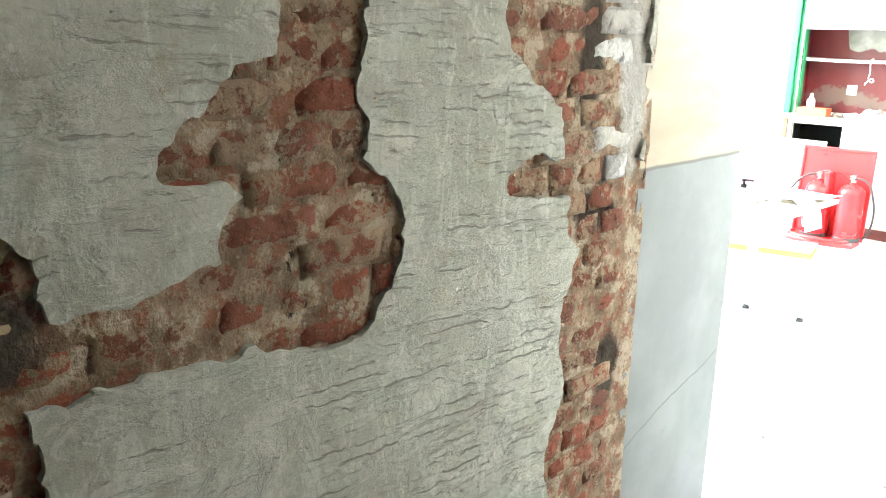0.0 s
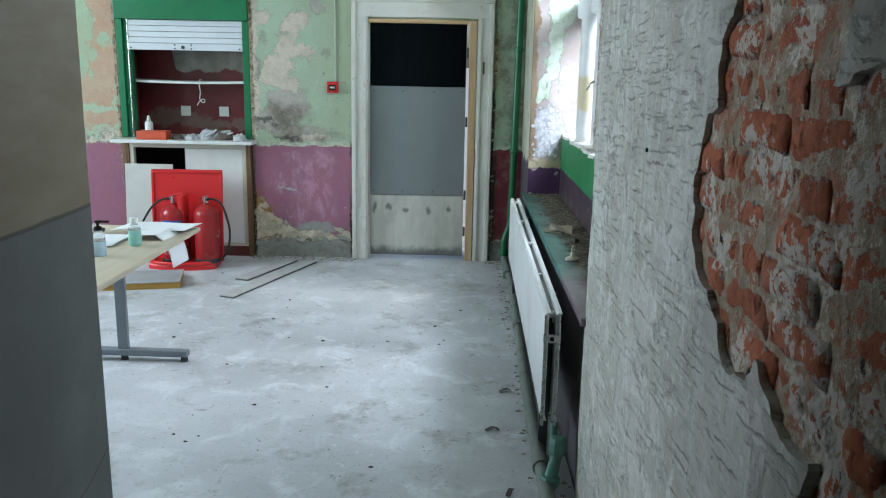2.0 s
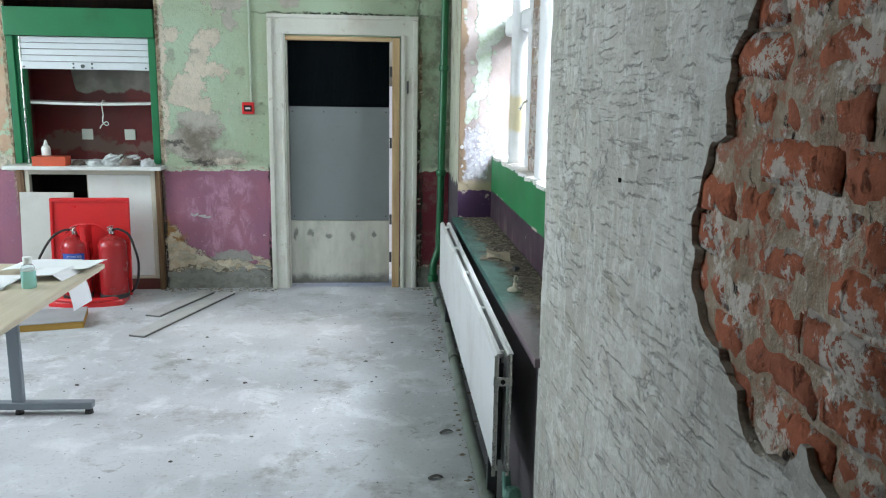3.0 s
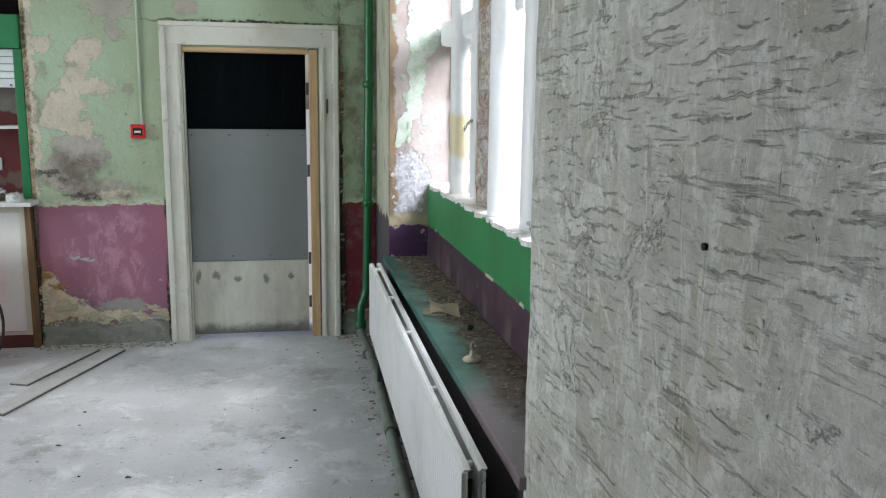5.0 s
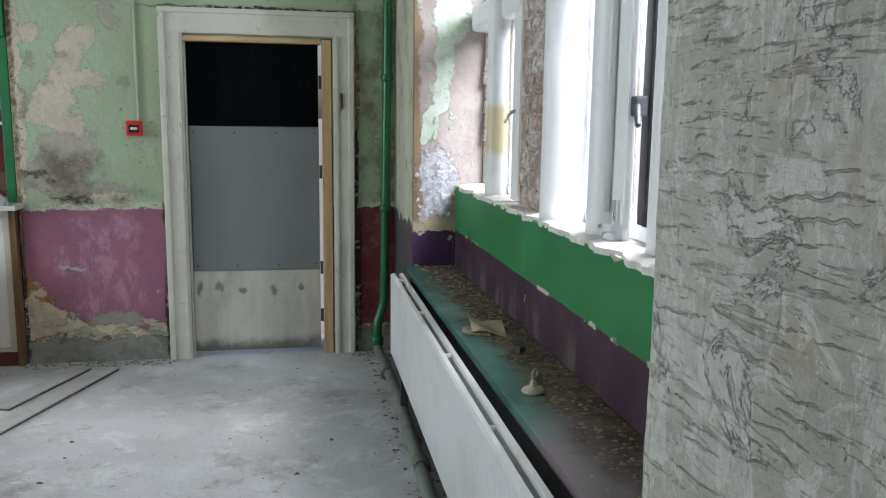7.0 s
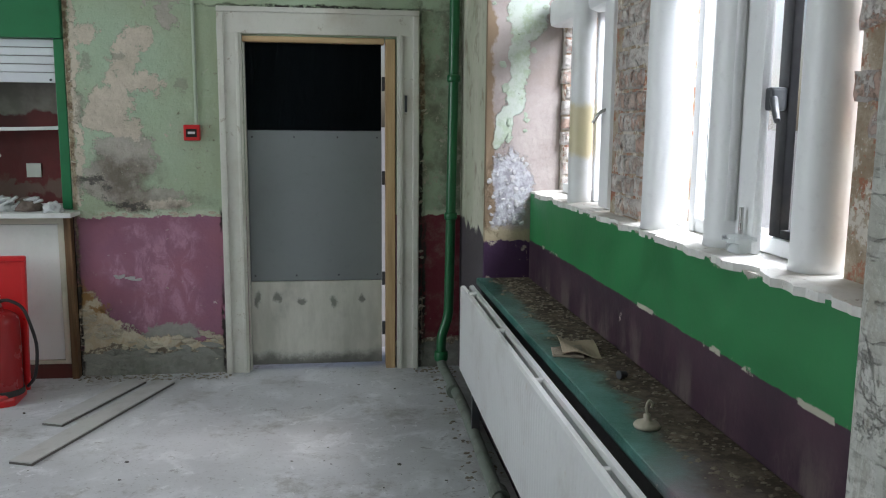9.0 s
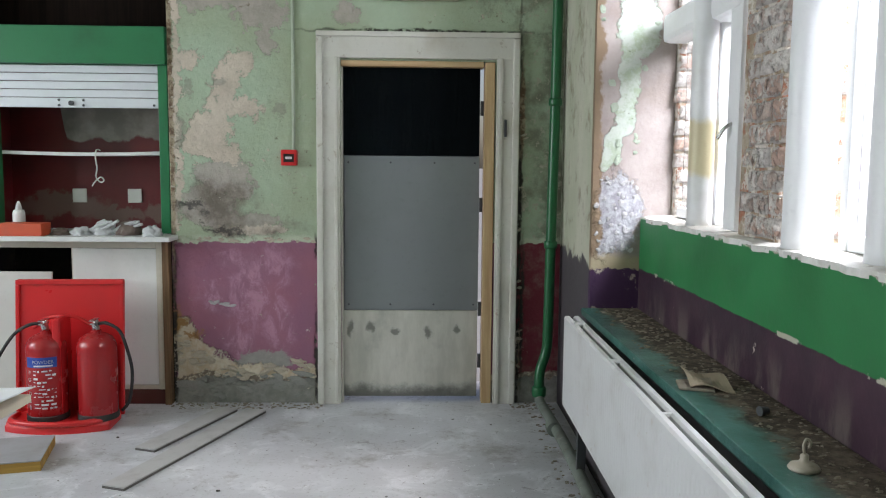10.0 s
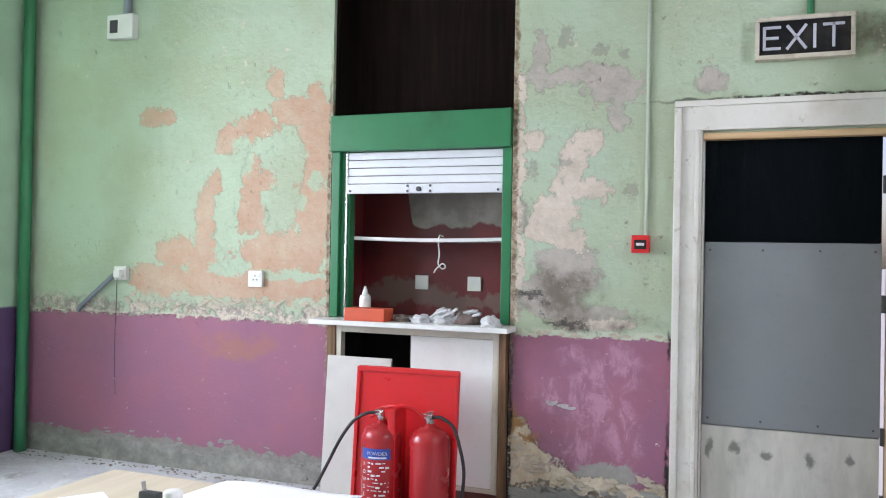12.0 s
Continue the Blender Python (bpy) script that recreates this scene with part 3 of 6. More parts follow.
def white_board_material():
    """Dirty white plywood with faint runs and black specks along the foot."""
    n = Nodes("dirty_white_board")
    x, y, z = n.split(n.coord)
    c = n.mix(n.step(n.noise(3, 6, 0.65, stretch=(3, 3, 0.8)), 0.35, 0.7), (0.57, 0.555, 0.49), (0.44, 0.43, 0.37))
    marks = n.blobs(n.wander(0.10, 12, 6), [((-0.371, 0, 0.420), (0.02, 1, 0.05)), ((-0.101, 0, 0.410), (0.025, 1, 0.022)), ((0.099, 0, 0.400), (0.022, 1, 0.035)), ((0.269, 0, 0.420), (0.02, 1, 0.03)), ((-0.251, 0, 0.430), (0.02, 1, 0.03))], 0.4)
    c = n.mix(n.math("MULTIPLY", marks, 0.8), c, (0.12, 0.12, 0.10))
    low = n.math("ADD", z, n.math("MULTIPLY", n.noise(9, 7, 0.7), -0.16))
    c = n.mix(n.math("MULTIPLY", n.step(low, 0.02, -0.06), 0.9), c, (0.10, 0.10, 0.085))
    c = n.mix(n.math("MULTIPLY", n.step(n.noise(4, 6), 0.52, 0.7), 0.5), c, (0.26, 0.26, 0.23))
    n.bump(n.noise(15, 5), 0.15, 0.003)
    return n.done(c, 0.6)


def black_sheet_material():
    n = Nodes("black_plastic_sheet")
    streak = n.noise(5, 6, 0.7, stretch=(6, 1, 0.8))
    c = n.mix(n.step(streak, 0.6, 0.72), (0.0015, 0.003, 0.004), (0.005, 0.008, 0.009))
    c = n.mix(n.math("MULTIPLY", n.step(n.noise(34, 5, 0.7, stretch=(1, 1, 0.4)), 0.70, 0.74), n.step(n.noise(2.2, 3), 0.50, 0.62)), c, (0.11, 0.13, 0.13))
    n.bump(n.noise(3.5, 4, 0.6, stretch=(3, 1, 0.6), distort=1.0), 0.5, 0.03)
    return n.done(c, 0.40, spec=0.05)


def glass_material(name, colour=(0.95, 0.98, 1.0), rough=0.0, ior=1.45, through_light=1.0):
    n = Nodes(name)
    n.bsdf.inputs["Transmission Weight"].default_value = through_light
    n.bsdf.inputs["IOR"].default_value = ior
    return n.done(colour, rough)


def recess_red_material():
    n = Nodes("dark_red_recess_paint")
    x, y, z = n.split(n.coord)
    red = n.mix(n.step(n.noise(4, 6), 0.35, 0.7), (0.15, 0.008, 0.010), (0.09, 0.006, 0.008))
    red = n.mix(n.blobs(n.wander(0.25, 8, 7), [((-2.8, 7.8, 1.16), (0.30, 1, 0.08)), ((-2.45, 7.8, 1.10), (0.2, 1, 0.04)), ((-2.15, 7.8, 1.12), (0.12, 1, 0.05))], 0.2), red, (0.15, 0.08, 0.065))
    top = n.math("ADD", z, n.math("ADD", n.math("MULTIPLY", n.noise(5, 6), 0.16), n.math("MULTIPLY", n.step(x, -2.75, -2.85), -0.6)))
    c = n.mix(n.step(top, 1.64, 1.66), red, n.mix(n.step(n.noise(6, 6), 0.4, 0.65), (0.20, 0.17, 0.15), (0.30, 0.26, 0.23)))
    n.bump(n.noise(12, 6), 0.4, 0.006)
    return n.done(c, 0.5)


DOOR_WALL, JAMB = door_wall_material(), jamb_material()
# second plaster: dirtier, and darkened further to carry the passage wall's shade
SCRAPED, GRIMY_SHADED = scraped_plaster("scraped_grey_plaster", (1.0, 1.0, 0.98)), scraped_plaster("grimy_shaded_plaster", (0.76, 0.755, 0.70))
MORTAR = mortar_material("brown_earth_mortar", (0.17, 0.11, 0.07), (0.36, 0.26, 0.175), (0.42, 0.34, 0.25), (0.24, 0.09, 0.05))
MORTAR_PALE = mortar_material("pinkish_lime_mortar", (0.38, 0.29, 0.20), (0.58, 0.50, 0.385), (0.78, 0.73, 0.65), (0.46, 0.18, 0.11))
FLOOR, SILL_WALL, LEDGE, REVEAL, PIER = floor_material(), sill_wall_material(), ledge_material(), reveal_material(), pier_material()
FAR_WALL = plain_wall("green_and_purple_wall", (0.40, 0.58, 0.40), (0.10, 0.05, 0.13), 1.0)
PASSAGE = plain_wall("passage_plaster", (0.20, 0.19, 0.165), (0.16, 0.15, 0.13), 0.6)
CEILING = plain_wall("stained_ceiling_plaster", (0.62, 0.62, 0.58), (0.5, 0.5, 0.5), -1)
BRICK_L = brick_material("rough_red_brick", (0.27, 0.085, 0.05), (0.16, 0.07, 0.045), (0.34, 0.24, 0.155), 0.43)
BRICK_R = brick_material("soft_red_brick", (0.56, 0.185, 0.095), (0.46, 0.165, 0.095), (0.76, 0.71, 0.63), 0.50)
BRICK_W = brick_material("limewashed_brick", (0.52, 0.49, 0.44), (0.42, 0.40, 0.36), (0.60, 0.59, 0.56), 0.50)
BRICK_P = brick_material("pale_window_brick", (0.60, 0.42, 0.34), (0.58, 0.48, 0.42), (0.76, 0.71, 0.66), 0.40)
RED_PAINT = paint("red_enamel", (0.38, 0.018, 0.020), 0.26, (0.30, 0.02, 0.02), 0.3, 5, bump=0.05)
RED_PLASTIC = paint("red_plastic", (0.64, 0.020, 0.022), 0.30, (0.45, 0.02, 0.02), 0.3, 4, bump=0.05)
RUBBER = paint("black_rubber", (0.018, 0.018, 0.018), 0.5)
STEEL = paint("dull_chrome", (0.50, 0.50, 0.48), 0.28, (0.2, 0.19, 0.17), 0.4, 20, metal=1.0)
GREY_STEEL = paint("grey_painted_steel", (0.20, 0.23, 0.26), 0.4, (0.12, 0.12, 0.12), 0.3)
DARK_STEEL = paint("dark_grey_steel", (0.05, 0.055, 0.06), 0.45)
WHITE_PAINT = paint("old_white_gloss", (0.63, 0.62, 0.555), 0.5, (0.40, 0.34, 0.25), 0.5, 4, bump=0.3, wear=(0.46, 0.42, 0.35))
MULLION = paint("white_mullion_paint", (0.80, 0.81, 0.81), 0.45, (0.62, 0.62, 0.58), 0.4, 3, bump=0.3)
RADIATOR = paint("scuffed_white_radiator_enamel", (0.62, 0.63, 0.62), 0.42, (0.36, 0.34, 0.30), 0.5, 3, bump=0.12, wear=(0.52, 0.50, 0.46))
SHUTTER = paint("white_shutter", (0.70, 0.72, 0.75), 0.35, (0.5, 0.5, 0.5), 0.25)
GREEN_GLOSS = paint("green_gloss", (0.012, 0.165, 0.062), 0.35, (0.010, 0.08, 0.03), 0.5, 4, bump=0.2)
DARK_GREEN = paint("dark_green_pipe_paint", (0.012, 0.13, 0.045), 0.32, (0.01, 0.05, 0.02), 0.5, 5, bump=0.25)
PIPE_GREY = paint("grimy_grey_pipe", (0.17, 0.20, 0.17), 0.55, (0.07, 0.065, 0.05), 0.7, 9, bump=0.4, wear=(0.30, 0.29, 0.24))
VALVE_GREEN = paint("verdigris_valve_paint", (0.08, 0.20, 0.15), 0.5, (0.05, 0.06, 0.04), 0.6, 12, bump=0.4)
CONDUIT = paint("green_washed_conduit", (0.40, 0.46, 0.36), 0.55, (0.25, 0.28, 0.2), 0.5)
CREAM_PAINT = paint("cream_cupboard_paint", (0.60, 0.57, 0.47), 0.5, (0.36, 0.28, 0.18), 0.45, 5, bump=0.2)
OFF_WHITE = paint("off_white_panel", (0.78, 0.79, 0.76), 0.5, (0.46, 0.45, 0.40), 0.3, 3, bump=0.06)
GREY_BOARD = paint("leaning_grey_white_board", (0.60, 0.59, 0.55), 0.6, (0.36, 0.33, 0.28), 0.45, 3, bump=0.06)
COUNTER = paint("white_laminate", (0.72, 0.72, 0.70), 0.35, (0.45, 0.42, 0.36), 0.4, 8, bump=0.05)
GREY_DOOR = paint("grey_door_panel", (0.20, 0.215, 0.22), 0.45, (0.15, 0.16, 0.16), 0.4, 2, bump=0.05)
WHITE_BOARD, BLACK_SHEET = white_board_material(), black_sheet_material()
NEW_TIMBER = wood("fresh_pine", (0.60, 0.43, 0.24), (0.46, 0.30, 0.15), "z")
NEW_TIMBER_X = wood("fresh_pine_rail", (0.60, 0.43, 0.24), (0.46, 0.30, 0.15), "x")
BROWN_WOOD = wood("brown_raw_wood", (0.26, 0.15, 0.075), (0.12, 0.065, 0.03), "z")
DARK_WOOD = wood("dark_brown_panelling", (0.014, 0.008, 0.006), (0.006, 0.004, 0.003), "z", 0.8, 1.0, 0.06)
PLINTH = paint("oxblood_plinth", (0.10, 0.022, 0.016), 0.5)
BEECH = wood("beech_laminate", (0.62, 0.54, 0.42), (0.55, 0.47, 0.35), "y", 0.4)
PAPER = paint("white_paper", (0.80, 0.81, 0.82), 0.7, (0.7, 0.7, 0.7), 0.2, 5, bump=0.05)
CARD = paint("tan_card", (0.34, 0.28, 0.20), 0.8, (0.18, 0.14, 0.09), 0.5)
YELLOW_WOOD = wood("yellow_chipboard_edge", (0.55, 0.33, 0.07), (0.36, 0.20, 0.04), "x")
GREY_SHEET = paint("grey_dusty_sheet", (0.36, 0.37, 0.38), 0.6, (0.25, 0.24, 0.22), 0.5, 6)
STRIP = paint("dusty_floor_strip", (0.46, 0.46, 0.45), 0.5, (0.25, 0.24, 0.22), 0.6, 8)
STRIP_EDGE = paint("dark_strip_edge", (0.10, 0.095, 0.085), 0.6)
SOCKET = paint("ivory_socket_plastic", (0.70, 0.71, 0.66), 0.4, (0.5, 0.48, 0.4), 0.3)
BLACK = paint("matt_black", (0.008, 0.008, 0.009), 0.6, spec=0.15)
SIGN_WHITE = paint("sign_white", (0.46, 0.48, 0.52), 0.5, (0.4, 0.4, 0.4), 0.3, 30)
SIGN_FRAME = paint("aged_sign_frame", (0.52, 0.48, 0.38), 0.5, (0.16, 0.12, 0.08), 0.8, 14, wear=(0.14, 0.10, 0.07))
BLUE = paint("blue_label", (0.02, 0.07, 0.36), 0.4)
LABEL_WHITE = paint("label_white", (0.75, 0.72, 0.72), 0.5)
ORANGE_BOX = paint("orange_red_card_box", (0.60, 0.085, 0.03), 0.55)
CLEAR = glass_material("clear_plastic", (0.90, 0.96, 0.97), 0.12, 1.3, 0.75)
TEAL_LIQUID = glass_material("mint_gel", (0.50, 0.86, 0.78), 0.12, 1.2, 0.5)
BLUE_LIQUID = glass_material("pale_blue_gel", (0.62, 0.76, 0.88), 0.12, 1.2, 0.5)
PANE = glass_material("window_glass", (0.98, 1.0, 1.0), 0.0, 1.45)
RAG = paint("grey_white_rag", (0.55, 0.56, 0.56), 0.85, (0.2, 0.2, 0.2), 0.7, 14, bump=0.6)
RAG_DARK = paint("grubby_brown_rag", (0.16, 0.12, 0.10), 0.85, (0.06, 0.05, 0.04), 0.7, 14, bump=0.6)
DEBRIS = paint("plaster_crumbs", (0.26, 0.225, 0.175), 0.9, (0.12, 0.10, 0.07), 0.8, 40, bump=0.6)
DARK_DEBRIS = paint("dark_paint_flakes", (0.075, 0.07, 0.06), 0.8, (0.03, 0.03, 0.025), 0.5, 40)
BRASS = paint("tarnished_brass", (0.42, 0.38, 0.30), 0.55, (0.16, 0.13, 0.10), 0.6, 30, metal=0.15)
OUTSIDE = paint("pale_paving", (0.42, 0.42, 0.40), 0.9, (0.3, 0.3, 0.28), 0.5, 0.6)
GLASSY = glass_material("thick_clear_glass", (0.93, 0.98, 0.98), 0.08, 1.3, 0.8)
RED_RECESS = recess_red_material()

# ---- mesh helpers ----
rng = random.Random(7)


def mesh_of(bm, name, material, smooth=False):
    bmesh.ops.recalc_face_normals(bm, faces=bm.faces)
    me = bpy.data.meshes.new(name)
    bm.to_mesh(me)
    bm.free()
    me.materials.append(material)
    if smooth:
        me.polygons.foreach_set("use_smooth", [True] * len(me.polygons))
    return me


def part(name, bm, material, parent=None, label="", smooth=False):
    """Links a bmesh as one mesh object, under a thing or a part if given."""
    ob = new(name, mesh_of(bm, name, material, smooth))
    if parent is not None:
        ob.parent = parent
    if label:
        ob["label"] = label
    return ob


def thing(name, at, label, category, group="", turn=0.0):
    """An Empty at a thing's base."""
    ob = new(name)
    ob.empty_display_size = 0.05
    ob.matrix_world = pose(*at, 0, 0, turn)
    return tagged(ob, label, category, group)


def box(bm, lo, hi, bevel=0.0, segments=2):
    made = bmesh.ops.create_cube(bm, size=1.0)["verts"]
    c = [(a + b) / 2 for a, b in zip(lo, hi)]
    s = [b - a for a, b in zip(lo, hi)]
    for v in made:
        v.co = Vector([c[i] + v.co[i] * s[i] for i in range(3)])
    if bevel:
        edges = list({e for v in made for e in v.link_edges})
        bmesh.ops.bevel(bm, geom=edges, offset=bevel, segments=segments, affect="EDGES", profile=0.6)
    return bm


def boxes(*items, bevel=0.0):
    bm = bmesh.new()
    for lo, hi in items:
        box(bm, lo, hi, bevel)
    return bm


def rod(bm, a, b, r0, r1=None, sides=16):
    """A closed round bar from a to b."""
    a, b = Vector(a), Vector(b)
    turn = (b - a).to_track_quat("Z", "Y").to_matrix().to_4x4()
    bmesh.ops.create_cone(bm, cap_ends=True, segments=sides, radius1=r0, radius2=r0 if r1 is None else r1, depth=(b - a).length,
                          matrix=Matrix.Translation((a + b) / 2) @ turn)
    return bm


def lathe(bm, profile, at=(0, 0, 0), sides=24):
    """Turns (radius, height) pairs round the vertical through `at`."""
    rings = []
    for r, h in profile:
        rings.append([bm.verts.new((at[0] + max(r, 0.0004) * math.cos(k * math.tau / sides), at[1] + max(r, 0.0004) * math.sin(k * math.tau / sides), at[2] + h)) for k in range(sides)])
    for lower, upper in zip(rings, rings[1:]):
        for k in range(sides):
            bm.faces.new((lower[k], lower[(k + 1) % sides], upper[(k + 1) % sides], upper[k]))
    bm.faces.new(list(reversed(rings[0])))
    bm.faces.new(rings[-1])
    return bm


def tube(bm, points, radius, sides=10, smooth_steps=6):
    """A round tube along a smooth line through the points."""
    pts = [Vector(p) for p in points]
    line = []
    for i in range(len(pts) - 1):
        p0, p1, p2, p3 = pts[max(i - 1, 0)], pts[i], pts[i + 1], pts[min(i + 2, len(pts) - 1)]
        for k in range(smooth_steps):
            t = k / smooth_steps
            line.append(0.5 * (2 * p1 + (p2 - p0) * t + (2 * p0 - 5 * p1 + 4 * p2 - p3) * t * t + (3 * p1 - p0 - 3 * p2 + p3) * t ** 3))
    line.append(pts[-1])
    side = None
    rings = []
    for i, p in enumerate(line):
        d = (line[min(i + 1, len(line) - 1)] - line[max(i - 1, 0)]).normalized()
        if side is None:
            side = d.orthogonal().normalized()
        side = (side - d * side.dot(d)).normalized()
        up = d.cross(side)
        rings.append([bm.verts.new(p + radius * (math.cos(k * math.tau / sides) * side + math.sin(k * math.tau / sides) * up)) for k in range(sides)])
    for a, b in zip(rings, rings[1:]):
        for k in range(sides):
            bm.faces.new((a[k], a[(k + 1) % sides], b[(k + 1) % sides], b[k]))
    bm.faces.new(list(reversed(rings[0])))
    bm.faces.new(rings[-1])
    return bm


def sheet(bm, origin, u, v, nu, nv, wave, thick=0.0):
    """A thin sheet spanned by u and v from origin, bent by wave(s, t) -> offset."""
    origin, u, v = Vector(origin), Vector(u), Vector(v)
    layers = []
    for side in ((0.0, thick) if thick else (0.0,)):
        off = Vector((0, 0, side))
        layers.append([[bm.verts.new(origin + u * (i / nu) + v * (j / nv) + Vector(wave(i / nu, j / nv)) + off) for j in range(nv + 1)] for i in range(nu + 1)])
    for g in layers:
        for i in range(nu):
            for j in range(nv):
                bm.faces.new((g[i][j], g[i + 1][j], g[i + 1][j + 1], g[i][j + 1]))
    if thick:
        a, b = layers
        for i in range(nu):
            bm.faces.new((a[i][0], a[i + 1][0], b[i + 1][0], b[i][0]))
            bm.faces.new((a[i][nv], a[i + 1][nv], b[i + 1][nv], b[i][nv]))
        for j in range(nv):
            bm.faces.new((a[0][j], a[0][j + 1], b[0][j + 1], b[0][j]))
            bm.faces.new((a[nu][j], a[nu][j + 1], b[nu][j + 1], b[nu][j]))
    return bm


def structure(name, bm, material, label, category, smooth=False):
    return tagged(part(name, bm, material, smooth=smooth), label, category, kind="structure")


# ---- the shell of the place ----
DOOR_Y, RIGHT_X, LEFT_X, END_X, TOP = 7.40, 0.28, -1.16, -5.50, 3.40
PIER_Y, REVEAL_Y, SILL_X, OUT_X = 3.38, 6.46, 0.535, 0.90

floor_ob = structure("floor", boxes(((-6.0, -2.2, -0.14), (1.0, 7.9, 0.0))), FLOOR, "pale grey concrete floor with dust and scuffs", "floor")
ceiling_ob = structure("ceiling", boxes(((-6.0, -2.2, TOP), (1.0, 8.3, TOP + 0.2))), CEILING, "plain stained plaster ceiling", "ceiling")
ground = structure("ground", boxes(((-400, -400, -0.5), (400, 400, -0.16))), OUTSIDE, "pale paved ground outside", "ground")

DOOR_L, DOOR_R, DOOR_TOP = -0.990, -0.085, 2.035      # the doorway
CUP_L, CUP_R, CUP_TOP = -3.105, -1.985, 3.10          # the cupboard's recess
wall_north = structure("wall_north", boxes(
    ((-6.0, DOOR_Y, 0), (CUP_L, 7.72, TOP)), ((CUP_R, DOOR_Y, 0), (DOOR_L, 7.72, TOP)), ((DOOR_R, DOOR_Y, 0), (RIGHT_X + 0.62, 7.72, TOP)),
    ((DOOR_L, DOOR_Y, DOOR_TOP), (DOOR_R, 7.72, TOP)), ((CUP_L, DOOR_Y, CUP_TOP), (CUP_R, 7.72, TOP))),
    DOOR_WALL, "flaking green plaster wall over a purple dado", "wall")
recess = structure("recess_shell", boxes(
    ((CUP_L - 0.1, 7.84, 0), (CUP_R + 0.1, 7.94, 2.2)), ((CUP_L - 0.1, 7.722, 0), (CUP_L, 7.84, TOP)), ((CUP_R, 7.722, 0), (CUP_R + 0.1, 7.84, TOP))),
    RED_RECESS, "dark red painted recess behind the serving hatch", "wall")
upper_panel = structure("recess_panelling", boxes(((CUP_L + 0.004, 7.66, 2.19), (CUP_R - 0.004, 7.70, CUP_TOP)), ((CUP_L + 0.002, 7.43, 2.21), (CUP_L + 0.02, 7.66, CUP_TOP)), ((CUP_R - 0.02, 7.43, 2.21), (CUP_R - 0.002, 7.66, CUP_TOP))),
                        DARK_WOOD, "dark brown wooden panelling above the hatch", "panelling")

# window wall: pier along the passage, breast under the windows, far pier, lintel
wall_east_pier = structure("wall_east", boxes(((RIGHT_X + 0.03, -2.2, 0), (OUT_X, PIER_Y, TOP))), MORTAR_PALE, "brick wall under scraped grey plaster", "wall")
ledge = structure("window_ledge", boxes(((0.262, PIER_Y - 0.02, 0.715), (SILL_X, REVEAL_Y, 0.750)), bevel=0.006), LEDGE, "worn teal ledge strewn with dirt", "ledge")
breast_low = structure("wall_breast", boxes(((0.285, PIER_Y, 0), (OUT_X, REVEAL_Y, 0.714))), PIER, "evenly dark wall behind the radiator", "wall")
breast = structure("wall_under_windows", boxes(((SILL_X, PIER_Y, 0.716), (OUT_X, REVEAL_Y, 1.185))), SILL_WALL, "bright green wall over a purple band", "wall")


def sill_slab():
    """The broken white top of the wall under the windows."""
    bm = bmesh.new()
    def wave(s, t):
        y = PIER_Y + s * (REVEAL_Y - PIER_Y)
        edge = (1 - t) * 0.030 * noise.noise((y * 9, 3.1, 0)) + (1 - t) * 0.016 * noise.noise((y * 31, 1.0, 0))
        return (edge, 0, 0.006 * noise.noise((y * 6, t * 4, 5)) - 0.006 * (t < 0.01))
    return sheet(bm, (SILL_X - 0.004, PIER_Y, 1.182), (0, REVEAL_Y - PIER_Y, 0), (OUT_X - SILL_X + 0.05, 0, 0), 130, 10, wave, 0.020)


sill = structure("window_sill", sill_slab(), paint("chipped_white_sill", (0.68, 0.67, 0.63), 0.6, (0.38, 0.34, 0.28), 0.6, 9, bump=0.5, wear=(0.36, 0.32, 0.27)), "chipped white window sill with broken edge", "sill")
far_pier = structure("wall_far_pier", boxes(((0.315, REVEAL_Y + 0.002, 0), (OUT_X, DOOR_Y, TOP))), PIER, "stained cream pier between window and door wall", "wall")
reveal = structure("window_reveal", boxes(((0.300, REVEAL_Y - 0.012, 0.0), (0.68, REVEAL_Y + 0.03, TOP))), REVEAL, "bare grey plaster reveal with peeling pale green paint", "wall")
lintel = structure("window_lintel", boxes(((0.29, PIER_Y, 3.20), (OUT_X, REVEAL_Y, TOP))), PASSAGE, "plastered lintel above the windows", "wall")


def splay():
    """The near reveal, which opens towards the room."""
    bm = bmesh.new()
    low = [(RIGHT_X + 0.03, PIER_Y), (0.66, 3.83), (OUT_X, 3.83), (OUT_X, PIER_Y)]
    a = [bm.verts.new((x, y, 1.20)) for x, y in low]
    b = [bm.verts.new((x, y, 3.20)) for x, y in low]
    for k in range(4):
        bm.faces.new((a[k], a[(k + 1) % 4], b[(k + 1) % 4], b[k]))
    bm.faces.new(a)
    bm.faces.new(list(reversed(b)))
    return bm


near_reveal = structure("window_reveal_near", splay(), REVEAL, "splayed plaster reveal beside the pier", "wall")

# the room's far end and its near wall, the passage
wall_west = structure("wall_west", boxes(((-5.85, 2.15, 0), (END_X, 3.3, TOP)), ((-5.85, 4.3, 0), (END_X, 5.0, TOP)), ((-5.85, 6.2, 0), (END_X, DOOR_Y, TOP)),
                                         ((-5.85, 3.3, 0), (END_X, 4.3, 1.05)), ((-5.85, 3.3, 2.85), (END_X, 4.3, TOP)), ((-5.85, 5.0, 0), (END_X, 6.2, 1.05)), ((-5.85, 5.0, 2.85), (END_X, 6.2, TOP))),
                      FAR_WALL, "green wall with dark dado at the room's end", "wall")
wall_south = structure("wall_south", boxes(((END_X, 2.14, 0), (-1.60, 2.49, TOP))), FAR_WALL, "green plastered wall of the room", "wall")
